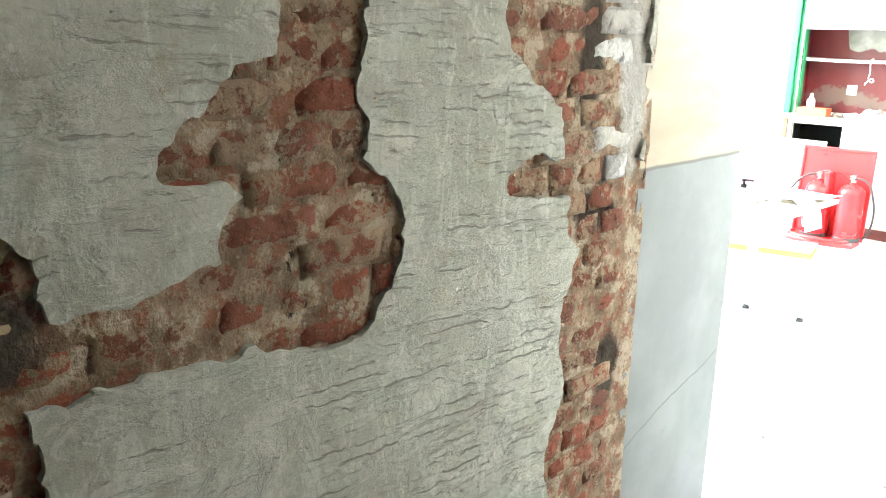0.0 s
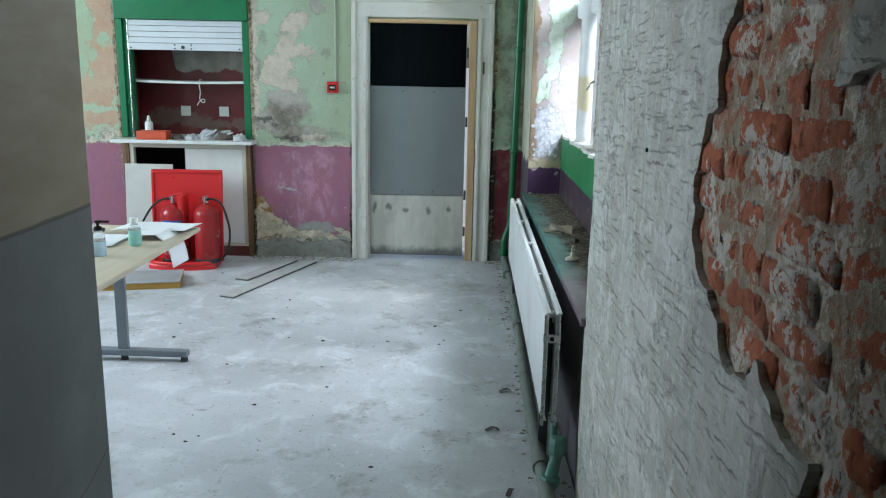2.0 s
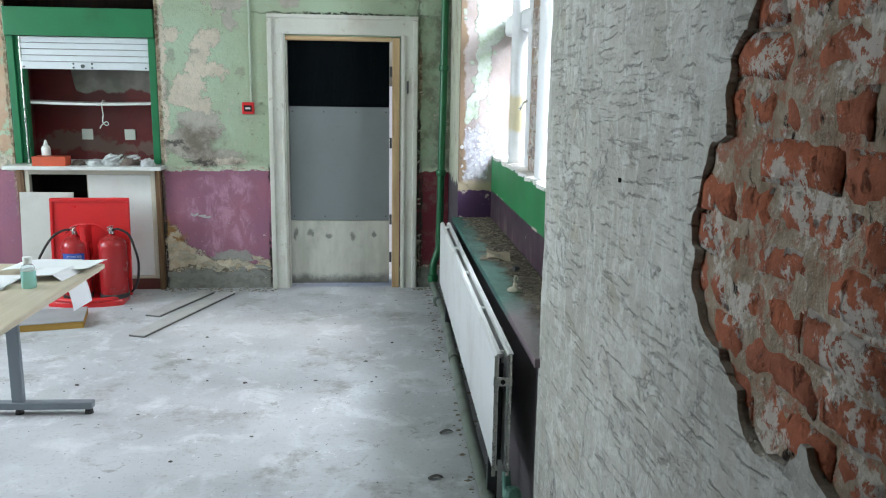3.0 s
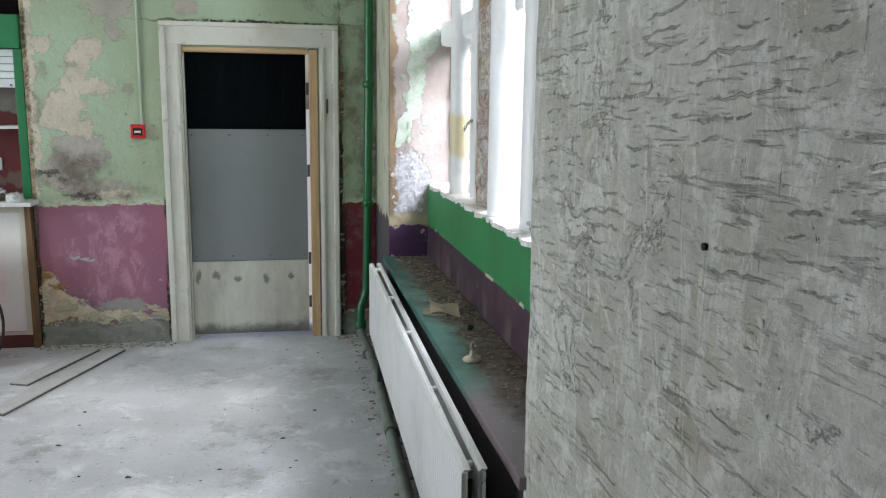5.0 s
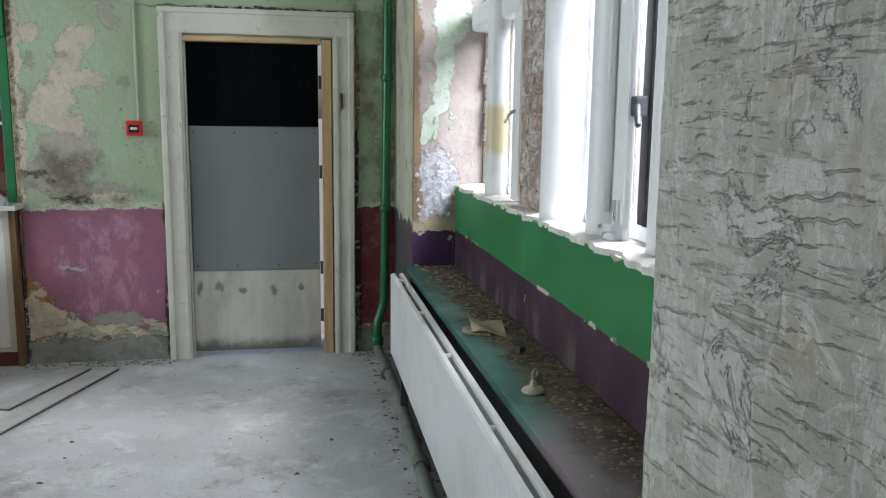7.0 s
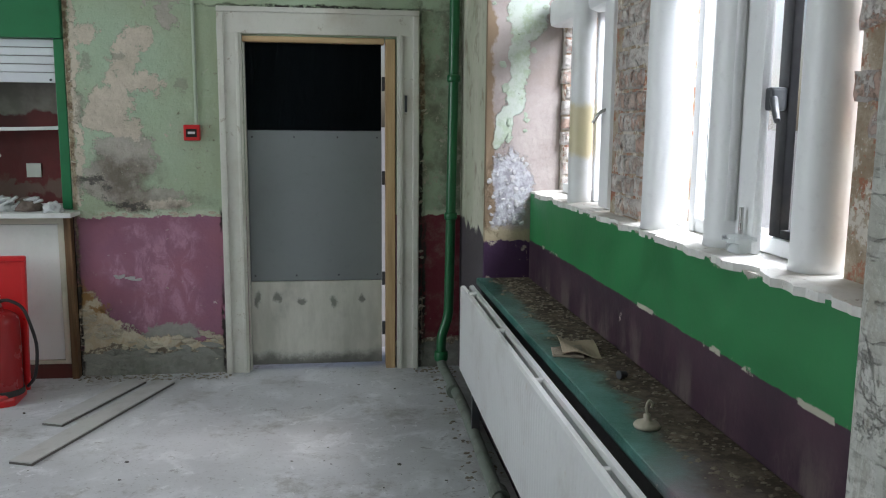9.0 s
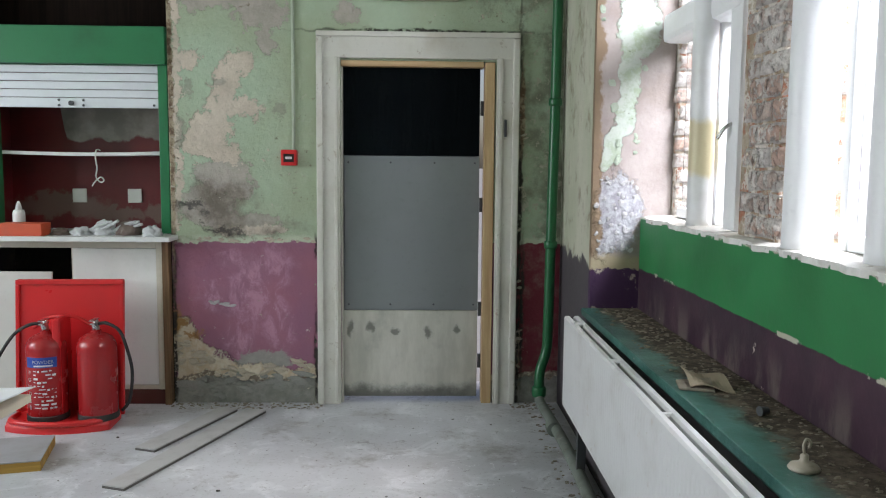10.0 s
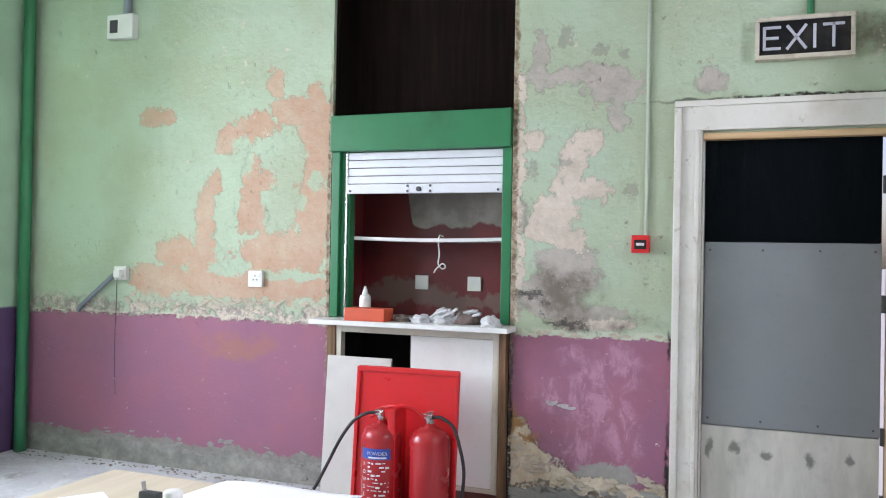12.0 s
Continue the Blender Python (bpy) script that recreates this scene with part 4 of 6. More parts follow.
wall_left = structure("wall_passage", boxes(((-1.60, -2.2, 0), (LEFT_X - 0.035, 2.490, TOP))), MORTAR, "old brick wall under grey plaster", "wall")
wall_back = structure("wall_back", boxes(((LEFT_X - 0.035, -2.2, 0), (RIGHT_X + 0.03, -2.0, TOP))), PASSAGE, "plain plastered end wall of the passage", "wall")


# ---- plaster layers with broken patches ----
def oval_field(ovals, seed, rough):
    """A function that is negative inside the ovals; its edge wanders."""
    def f(y, z):
        wy = y + rough * (noise.noise((y * 5, z * 5, seed)) + 0.5 * noise.noise((y * 17, z * 17, seed)) + 0.4 * noise.noise((y * 37, z * 37, seed)))
        wz = z + rough * (noise.noise((y * 5, z * 5, seed + 9)) + 0.5 * noise.noise((y * 17, z * 17, seed + 9)) + 0.4 * noise.noise((y * 37, z * 37, seed + 9)))
        best = 9.0
        for cy, cz, ry, rz, turn in ovals:
            c, s = math.cos(radians(turn)), math.sin(radians(turn))
            p, q = (wy - cy) * c + (wz - cz) * s, -(wy - cy) * s + (wz - cz) * c
            best = min(best, (math.hypot(p / ry, q / rz) - 1) * min(ry, rz))
        return best
    return f


def plaster_layer(face_x, into, y0, y1, z0, z1, step, hole, lumps, material):
    """A sheet of plaster on a wall x = face_x, with the hole broken out and its edge turned back by `into`."""
    ny, nz = round((y1 - y0) / step), round((z1 - z0) / step)
    ys, zs = [y0 + (y1 - y0) * i / ny for i in range(ny + 1)], [z0 + (z1 - z0) * j / nz for j in range(nz + 1)]
    val = [[hole(y, z) for z in zs] for y in ys]
    keep = {(i, j) for i in range(ny) for j in range(nz) if (val[i][j] + val[i + 1][j] + val[i][j + 1] + val[i + 1][j + 1]) / 4 > 0}
    verts, faces, index = [], [], {}

    def vert(i, j):
        if (i, j) not in index:
            y, z = ys[i], zs[j]
            around = [(i - 1, j - 1), (i - 1, j), (i, j - 1), (i, j)]
            inner = [k for k in around if 0 <= k[0] < ny and 0 <= k[1] < nz]
            lift = lumps * (noise.noise((y * 3, z * 3, 2)) + 0.4 * noise.noise((y * 12, z * 12, 4)) + 0.2 * noise.noise((y * 30, z * 30, 6)))
            if any(k not in keep for k in inner):
                e = step * 0.5
                gy, gz = (hole(y + e, z) - hole(y - e, z)) / (2 * e), (hole(y, z + e) - hole(y, z - e)) / (2 * e)
                g = gy * gy + gz * gz
                if g > 0.05:
                    d = max(-1.2 * step, min(1.2 * step, val[i][j] / math.sqrt(g)))
                    y, z = y - d * gy / math.sqrt(g), z - d * gz / math.sqrt(g)
            index[(i, j)] = len(verts)
            verts.append((face_x + lift * (1 if into < 0 else -1), y, z))
        return index[(i, j)]

    for i, j in sorted(keep):
        faces.append((vert(i, j), vert(i + 1, j), vert(i + 1, j + 1), vert(i, j + 1)))
        for di, dj, a, b in ((-1, 0, (i, j), (i, j + 1)), (1, 0, (i + 1, j + 1), (i + 1, j)), (0, -1, (i + 1, j), (i, j)), (0, 1, (i, j + 1), (i + 1, j + 1))):
            if (i + di, j + dj) not in keep:
                p, q = vert(*a), vert(*b)
                r = len(verts)
                verts.append((face_x + into, verts[q][1], verts[q][2]))
                verts.append((face_x + into, verts[p][1], verts[p][2]))
                faces.append((p, q, r, r + 1))
    me = bpy.data.meshes.new("plaster")
    me.from_pydata(verts, [], faces)
    me.materials.append(material)
    me.update()
    return me


LEFT_HOLE = oval_field([(0.775, 1.85, 0.095, 0.42, 0), (0.69, 1.50, 0.185, 0.12, 0), (0.575, 1.485, 0.14, 0.065, 20), (0.755, 1.265, 0.205, 0.19, 0), (0.47, 1.185, 0.32, 0.078, 6),
                        (0.14, 1.25, 0.13, 0.16, 0), (0.17, 1.0, 0.06, 0.16, 0), (1.56, 1.78, 0.30, 0.30, 0), (1.66, 1.5, 0.20, 0.3, 0), (1.44, 1.34, 0.15, 0.05, 0), (1.72, 1.22, 0.22, 0.14, 0),
                        (1.75, 0.9, 0.23, 0.36, 0), (1.72, 0.5, 0.23, 0.4, 0), (1.70, 0.05, 0.24, 0.4, 0), (1.66, 2.6, 0.3, 0.7, 0)], 3, 0.026)
RIGHT_HOLE = oval_field([(1.73, 1.44, 0.37, 0.24, 0), (1.68, 1.95, 0.24, 0.45, 0), (1.76, 1.23, 0.11, 0.08, 0), (1.79, 1.66, 0.20, 0.20, 0), (1.30, 1.42, 0.45, 0.28, -8), (1.10, 1.0, 0.34, 0.5, 0), (0.6, 1.6, 0.5, 1.2, 0)], 11, 0.026)
pl = new("plaster", plaster_layer(LEFT_X, -0.034, -2.0, 1.86, 0.0, 2.5, 0.0135, LEFT_HOLE, 0.005, GRIMY_SHADED))
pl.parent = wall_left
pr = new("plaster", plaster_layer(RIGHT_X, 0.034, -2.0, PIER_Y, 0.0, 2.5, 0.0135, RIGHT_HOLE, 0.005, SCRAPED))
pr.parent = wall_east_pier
part("plaster_above", boxes(((LEFT_X - 0.035, -2.0, 2.5), (LEFT_X, 1.86, TOP))), GRIMY_SHADED, wall_left)
part("plaster_above", boxes(((RIGHT_X, -2.0, 2.5), (RIGHT_X + 0.03, PIER_Y, TOP))), SCRAPED, wall_east_pier)
part("pier_edge", boxes(((RIGHT_X + 0.004, PIER_Y - 0.03, 0.0), (RIGHT_X + 0.05, PIER_Y + 0.012, 2.5)), bevel=0.01), SCRAPED, wall_east_pier)


def rubble_face(face_x, y0, y1, z0, z1, amp, seed, material):
    """Uneven mortar, flush with the bricks that show in it."""
    step = 0.014
    ny, nz = round((y1 - y0) / step), round((z1 - z0) / step)
    verts, faces = [], []
    for i in range(ny + 1):
        for j in range(nz + 1):
            y, z = y0 + (y1 - y0) * i / ny, z0 + (z1 - z0) * j / nz
            d = noise.noise((y * 6, z * 6, seed)) + 0.7 * noise.noise((y * 17, z * 17, seed + 2)) + 0.5 * noise.noise((y * 40, z * 40, seed + 4))
            verts.append((face_x + amp * d, y, z))
    for i in range(ny):
        for j in range(nz):
            k = i * (nz + 1) + j
            faces.append((k, k + 1, k + nz + 2, k + nz + 1))
    me = bpy.data.meshes.new("mortar")
    me.from_pydata(verts, [], faces)
    me.materials.append(material)
    me.polygons.foreach_set("use_smooth", [True] * len(me.polygons))
    return me


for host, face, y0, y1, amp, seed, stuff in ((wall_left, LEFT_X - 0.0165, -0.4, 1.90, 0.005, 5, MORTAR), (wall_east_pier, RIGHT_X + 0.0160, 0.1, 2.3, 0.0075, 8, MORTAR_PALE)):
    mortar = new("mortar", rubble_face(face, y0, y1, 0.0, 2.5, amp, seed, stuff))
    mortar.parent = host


part("drill_hole", rod(bmesh.new(), (RIGHT_X - 0.004, 2.544, 1.469), (RIGHT_X + 0.01, 2.544, 1.469), 0.0055, sides=10), BLACK, wall_east_pier)


def jamb_face():
    """The painted end of the passage wall; its inner edge is broken away."""
    bm = bmesh.new()
    n = 150
    col = []
    for k in range(n + 1):
        z = TOP * k / n
        y = 1.865 + 0.014 * noise.noise((z * 9, 2, 0)) + 0.012 * noise.noise((z * 30, 5, 0))
        col.append([bm.verts.new(p) for p in ((-1.30, y, z), (-1.178, y, z), (-1.180, 2.2, z), (-1.182, 2.486, z), (-1.192, 2.496, z), (-1.60, 2.496, z))])
    for a, b in zip(col, col[1:]):
        for q in range(5):
            bm.faces.new((a[q], a[q + 1], b[q + 1], b[q]))
    return bm


part("jamb", jamb_face(), JAMB, wall_left, "cream over grey gloss paint")

# ---- door with its casing ----
def board(name, lo, hi, material, parent, label="", bevel=0.003):
    return part(name, boxes((lo, hi), bevel=bevel), material, parent, label)


casing = tagged(thing("door_frame", (-0.54, DOOR_Y, 0), "old white moulded door casing with fresh timber lining", "door frame"), kind="structure")


def casing_side(x0, x1, inner_right):
    """A moulded upright: flat board, outer bead and inner step."""
    bm = bmesh.new()
    box(bm, (x0, -0.030, 0), (x1, 0.004, 2.06), 0.004)
    if inner_right:
        box(bm, (x0 - 0.012, -0.046, 0), (x0 + 0.026, -0.001, 2.163), 0.008)
        box(bm, (x1 - 0.035, -0.040, 0), (x1 - 0.012, -0.028, 2.05), 0.005)
    else:
        box(bm, (x1 - 0.026, -0.046, 0), (x1 + 0.012, -0.001, 2.163), 0.008)
        box(bm, (x0 + 0.012, -0.040, 0), (x0 + 0.035, -0.028, 2.05), 0.005)
    return bm


part("side", casing_side(-0.575, -0.450, True), WHITE_PAINT, casing)
part("side", casing_side(0.460, 0.580, False), WHITE_PAINT, casing)
part("head", boxes(((-0.560, -0.032, 2.045), (0.565, 0.004, 2.17)), ((-0.587, -0.046, 2.165), (0.592, -0.001, 2.195)), bevel=0.005), WHITE_PAINT, casing)
part("lining", boxes(((0.392, -0.012, 0), (0.450, 0.10, 2.03)), bevel=0.004), NEW_TIMBER, casing, "fresh pine post")
part("lining", boxes(((-0.448, -0.012, 2.000), (0.384, 0.10, 2.033)), bevel=0.004), NEW_TIMBER_X, casing, "fresh pine rail")
part("lining", boxes(((-0.449, 0.008, 0), (-0.440, 0.10, 2.0)), bevel=0.002), WHITE_PAINT, casing)
part("latch", boxes(((0.505, -0.040, 1.60), (0.520, -0.029, 1.70)), bevel=0.004), DARK_STEEL, casing)

door = tagged(thing("door_1", (-0.569, 7.45, 0.026), "closed boarded door: black sheet, grey panel, dirty white board", "door"), kind="structure")
board("core", (-0.411, 0.012, 0.0), (0.398, 0.040, 1.975), GREY_DOOR, door)
board("upper_sheet", (-0.408, -0.004, 1.462), (0.396, 0.011, 1.98), BLACK_SHEET, door, "black plastic sheet")
board("middle_panel", (-0.405, -0.008, 0.536), (0.398, 0.011, 1.459), GREY_DOOR, door, "plain grey panel")
lower = board("lower_board", (-0.408, -0.012, 0.004), (0.396, 0.011, 0.532), WHITE_BOARD, door, "dirty white plywood")
for z in (0.18, 0.50, 1.13, 1.70):
    board("hinge", (0.400, -0.010, z), (0.418, 0.012, z + 0.085), DARK_STEEL, door)
for x in (-0.38, -0.13, 0.13, 0.37):
    for z in (0.57, 1.42):
        part("screw", rod(bmesh.new(), (x, -0.012, z), (x, -0.006, z), 0.006, sides=8), DARK_STEEL, door)

# ---- serving hatch and cupboard ----
hatch = thing("serving_hatch", (-2.545, DOOR_Y, 0), "green-framed serving hatch with half-raised white roller shutter", "hatch")
board("beam", (-0.556, -0.030, 1.995), (0.556, 0.10, 2.207), GREEN_GLOSS, hatch, "green painted beam", 0.006)
board("post", (-0.556, 0.002, 1.018), (-0.505, 0.12, 1.994), GREEN_GLOSS, hatch)
board("post", (-0.504, 0.030, 1.018), (-0.448, 0.10, 1.994), GREEN_GLOSS, hatch)
board("post", (0.502, 0.002, 1.018), (0.556, 0.12, 1.994), GREEN_GLOSS, hatch)
board("rail_guide", (-0.470, 0.018, 1.018), (-0.458, 0.029, 1.994), STEEL, hatch)
for k in range(4):
    board("shutter_slat", (-0.465, 0.022 + 0.002 * (k % 2), 1.806 + 0.047 * k), (0.500, 0.036, 1.806 + 0.047 * k + 0.044), SHUTTER, hatch, bevel=0.006)
board("shutter_rail", (-0.466, 0.016, 1.747), (0.501, 0.038, 1.803), SHUTTER, hatch, "white shutter bottom rail", 0.005)
for x in (-0.44, 0.475, -0.07, 0.07):
    for z in ((1.76, 1.79) if abs(x) < 0.1 else (1.763,)):
        part("bolt", rod(bmesh.new(), (x, 0.010, z), (x, 0.018, z), 0.007, sides=10), DARK_STEEL, hatch)
part("lock", rod(bmesh.new(), (0.0, 0.004, 1.772), (0.0, 0.018, 1.772), 0.014), DARK_STEEL, hatch)

worktop = tagged(part("worktop", boxes(((-3.135, 7.215, 0.985), (-1.945, 7.398, 1.013)), ((-3.100, 7.392, 0.985), (-1.990, 7.835, 1.013)), bevel=0.004), COUNTER), "white laminate serving counter, chipped at the edge", "counter")
cupboard = thing("cupboard", (-2.545, 7.36, 0), "cream built-in cupboard with an open dark bay", "cupboard")
board("side_post", (-0.545, 0.0, 0.0), (-0.490, 0.06, 0.984), BROWN_WOOD, cupboard, "raw brown post")
board("side_post", (0.515, -0.010, 0.0), (0.553, 0.05, 0.984), BROWN_WOOD, cupboard, "raw brown post")
board("frame", (-0.489, 0.008, 0.09), (-0.455, 0.06, 0.984), CREAM_PAINT, cupboard)
board("frame", (-0.454, 0.006, 0.935), (0.476, 0.06, 0.984), CREAM_PAINT, cupboard)
board("frame", (0.477, 0.004, 0.09), (0.512, 0.06, 0.984), CREAM_PAINT, cupboard)
board("runner", (-0.454, 0.010, 0.09), (0.476, 0.06, 0.115), CREAM_PAINT, cupboard)
board("sliding_door", (-0.010, 0.014, 0.117), (0.475, 0.032, 0.932), OFF_WHITE, cupboard, "off-white sliding door")
board("divider", (-0.024, 0.034, 0.117), (-0.010, 0.058, 0.932), CREAM_PAINT, cupboard)
# inside of the open bay: its shade is put into matt black boards
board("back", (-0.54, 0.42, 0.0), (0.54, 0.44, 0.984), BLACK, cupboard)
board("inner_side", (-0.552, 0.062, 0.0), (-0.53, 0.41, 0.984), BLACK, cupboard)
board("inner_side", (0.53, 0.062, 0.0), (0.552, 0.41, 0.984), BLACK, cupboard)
board("plinth", (-0.489, 0.012, 0.0), (0.512, 0.05, 0.088), PLINTH, cupboard, "oxblood plinth")

shelf = tagged(part("shelf", sheet(bmesh.new(), (-3.10, 7.50, 1.482), (1.11, 0, 0), (0, 0.33, 0), 12, 2, lambda s, t: (0, 0, -0.012 * math.sin(math.pi * s)), 0.020), COUNTER), "thin white shelf sagging in the recess", "shelf")
cable = tagged(part("dangling_cable", tube(bmesh.new(), [(-2.46, 7.60, 1.505), (-2.44, 7.49, 1.505), (-2.445, 7.485, 1.46), (-2.44, 7.49, 1.40), (-2.45, 7.50, 1.345), (-2.43, 7.51, 1.315), (-2.405, 7.50, 1.325), (-2.42, 7.49, 1.345), (-2.46, 7.50, 1.315), (-2.475, 7.50, 1.29)], 0.0042, 8), SOCKET, smooth=True), "white cable hanging in a loop from the shelf", "cable")


def socket_plate(at, size, label, holes=True, group="wall sockets"):
    ob = thing("wall_socket", at, label, "socket", group)
    bm = bmesh.new()
    w, h, d = size
    box(bm, (-w / 2, -d, -h / 2), (w / 2, 0, h / 2), 0.004)
    part("plate", bm, SOCKET, ob)
    if holes:
        for x, z in ((0, 0.018), (-0.012, -0.006), (0.012, -0.006)):
            part("pin_hole", boxes(((x - 0.004, -d - 0.001, z - 0.004), (x + 0.004, -d + 0.002, z + 0.004))), BLACK, ob)
        part("switch", boxes(((w * 0.22, -d - 0.004, 0.012), (w * 0.36, -d + 0.002, 0.032)), bevel=0.001), SOCKET, ob)
    return ob


socket_plate((-2.685, 7.84, 1.222), (0.088, 0.088, 0.012), "pale blank wall plate on the dark red recess", False, "recess plates")
socket_plate((-2.338, 7.84, 1.222), (0.088, 0.088, 0.012), "pale blank wall plate on the dark red recess", False, "recess plates")
socket_plate((-3.605, DOOR_Y, 1.228), (0.10, 0.10, 0.025), "ivory wall socket on flaking orange plaster")
plug = socket_plate((-4.637, DOOR_Y, 1.238), (0.095, 0.09, 0.035), "ivory wall socket with a plug in it")
part("plug", boxes(((-0.02, -0.075, -0.03), (0.03, -0.034, 0.02)), bevel=0.006), SOCKET, plug, "white plug")
part("flex", tube(bmesh.new(), [(0.0, -0.06, -0.03), (-0.01, -0.05, -0.2), (-0.035, -0.03, -0.5), (-0.02, -0.03, -0.8)], 0.0022, 6), DARK_STEEL, plug)
part("trunking", tube(bmesh.new(), [(-0.05, -0.02, -0.005), (-0.30, -0.02, -0.20), (-0.36, -0.02, -0.26)], 0.016, 8, 3), GREY_STEEL, plug)

# things on the hatch counter
obx = tagged(part("cardboard_box", boxes(((-2.915, 7.235, 1.013), (-2.665, 7.36, 1.085)), bevel=0.004), ORANGE_BOX), "orange-red cardboard box on the counter", "box")
sq = thing("squeeze_bottle", (-2.865, 7.40, 1.013), "white plastic squeeze bottle behind the box", "bottle")
part("body", lathe(bmesh.new(), [(0.030, 0), (0.034, 0.01), (0.034, 0.12), (0.028, 0.14)]), OFF_WHITE, sq, smooth=True)
part("nozzle", lathe(bmesh.new(), [(0.020, 0.14), (0.014, 0.165), (0.006, 0.19)]), OFF_WHITE, sq, smooth=True)


def rag(at, size, seed, material, label, name="crumpled_rag"):
    """A heap of crumpled cloth."""
    bm = bmesh.new()
    bmesh.ops.create_icosphere(bm, subdivisions=4, radius=1.0)
    for v in bm.verts:
        d = v.co.normalized()
        k = 1 + 0.35 * noise.noise(d * 2.2 + Vector((seed, 0, 0))) + 0.22 * abs(noise.noise(d * 6 + Vector((0, seed, 0))))
        z = max(d.z * k, -0.25) + 0.25
        v.co = Vector((at[0] + d.x * k * size[0], at[1] + d.y * k * size[1], at[2] + z * size[2]))
    return tagged(part(name, bm, material, smooth=True), label, "rag", "rags on the counter")


rag((-2.48, 7.34, 1.013), (0.055, 0.05, 0.035), 1, RAG, "crumpled grey-white work glove on the counter", "work_glove")
rag((-2.36, 7.36, 1.013), (0.06, 0.05, 0.06), 2, RAG, "crumpled grey-white work glove on the counter", "work_glove")
rag((-2.22, 7.36, 1.013), (0.07, 0.05, 0.06), 3, RAG_DARK, "grubby brown rag on the counter")
rag((-2.06, 7.28, 1.013), (0.05, 0.04, 0.045), 4, RAG, "crumpled white paper towel on the counter", "paper_towel")
rag((-2.60, 7.33, 1.013), (0.05, 0.035, 0.030), 5, RAG_DARK, "grubby red-brown rag beside the box")


def glove_fingers(at, lean, seed):
    r = random.Random(seed)
    bm = bmesh.new()
    for k in range(4):
        x = at[0] + 0.018 * k
        tube(bm, [(x - 0.03, at[1], at[2] + 0.03), (x + lean * 0.5, at[1] - 0.02, at[2] + 0.07 + 0.02 * r.random()), (x + lean, at[1] - 0.03, at[2] + 0.075 + 0.03 * r.random())], 0.009, 8, 4)
    return tagged(part("glove_fingers", bm, RAG, smooth=True), "stiff dirty fingers of a discarded glove", "glove")


glove_fingers((-2.42, 7.33, 1.00), 0.11, 3)
glove_fingers((-2.30, 7.35, 0.99), 0.12, 5)

# loose sliding door leaning on the cupboard
lean = thing("loose_cupboard_door", (-2.865, 7.275, 0.0), "loose off-white board leaning on the cupboard", "board")
lb = part("board", boxes(((-0.205, 0.0, 0.0), (0.205, 0.014, 0.80)), bevel=0.003), GREY_BOARD, lean)
lb.matrix_local = pose(0, 0, 0, -4.5, 0, 0)

# ---- fire point ----
stand = thing("extinguisher_stand", (-2.466, 7.0, 0.0), "bright red plastic double fire extinguisher stand", "stand", turn=3)
def stand_base():
    bm = bmesh.new()
    lathe(bm, [(1.0, 0), (1.0, 0.03), (0.97, 0.045), (0.90, 0.050)], sides=48)
    for v in bm.verts:
        v.co.x, v.co.y = 0.272 * max(-1, min(1, v.co.x * 1.25)), -0.02 + 0.175 * v.co.y
    return bm
part("base", stand_base(), RED_PLASTIC, stand)
part("rim", tube(bmesh.new(), [(-0.258, 0.02, 0.05), (-0.24, -0.12, 0.055), (-0.09, -0.19, 0.055), (0.09, -0.19, 0.055), (0.24, -0.12, 0.055), (0.258, 0.02, 0.05)], 0.016, 8), RED_PLASTIC, stand, smooth=True)
back = part("backboard", boxes(((-0.290, 0, 0.0), (0.290, 0.028, 0.765)), bevel=0.010), RED_PLASTIC, stand)
back.matrix_local = pose(0, 0.075, 0.02, -5, 0, 0)
part("border", boxes(((-0.292, -0.014, 0.735), (0.292, 0.0, 0.762)), ((-0.292, -0.014, 0.03), (-0.270, 0.0, 0.735)), ((0.270, -0.014, 0.03), (0.292, 0.0, 0.735)), bevel=0.005), RED_PLASTIC, back)
def spine():
    bm = bmesh.new()
    box(bm, (-0.022, -0.10, 0.04), (0.022, 0.07, 0.60), 0.016, 3)
    tube(bm, [(-0.16, 0.02, 0.53), (-0.08, 0.02, 0.585), (0, 0.0, 0.60), (0.08, 0.02, 0.585), (0.16, 0.02, 0.53)], 0.010, 8)
    return bm
part("spine", spine(), RED_PLASTIC, stand)


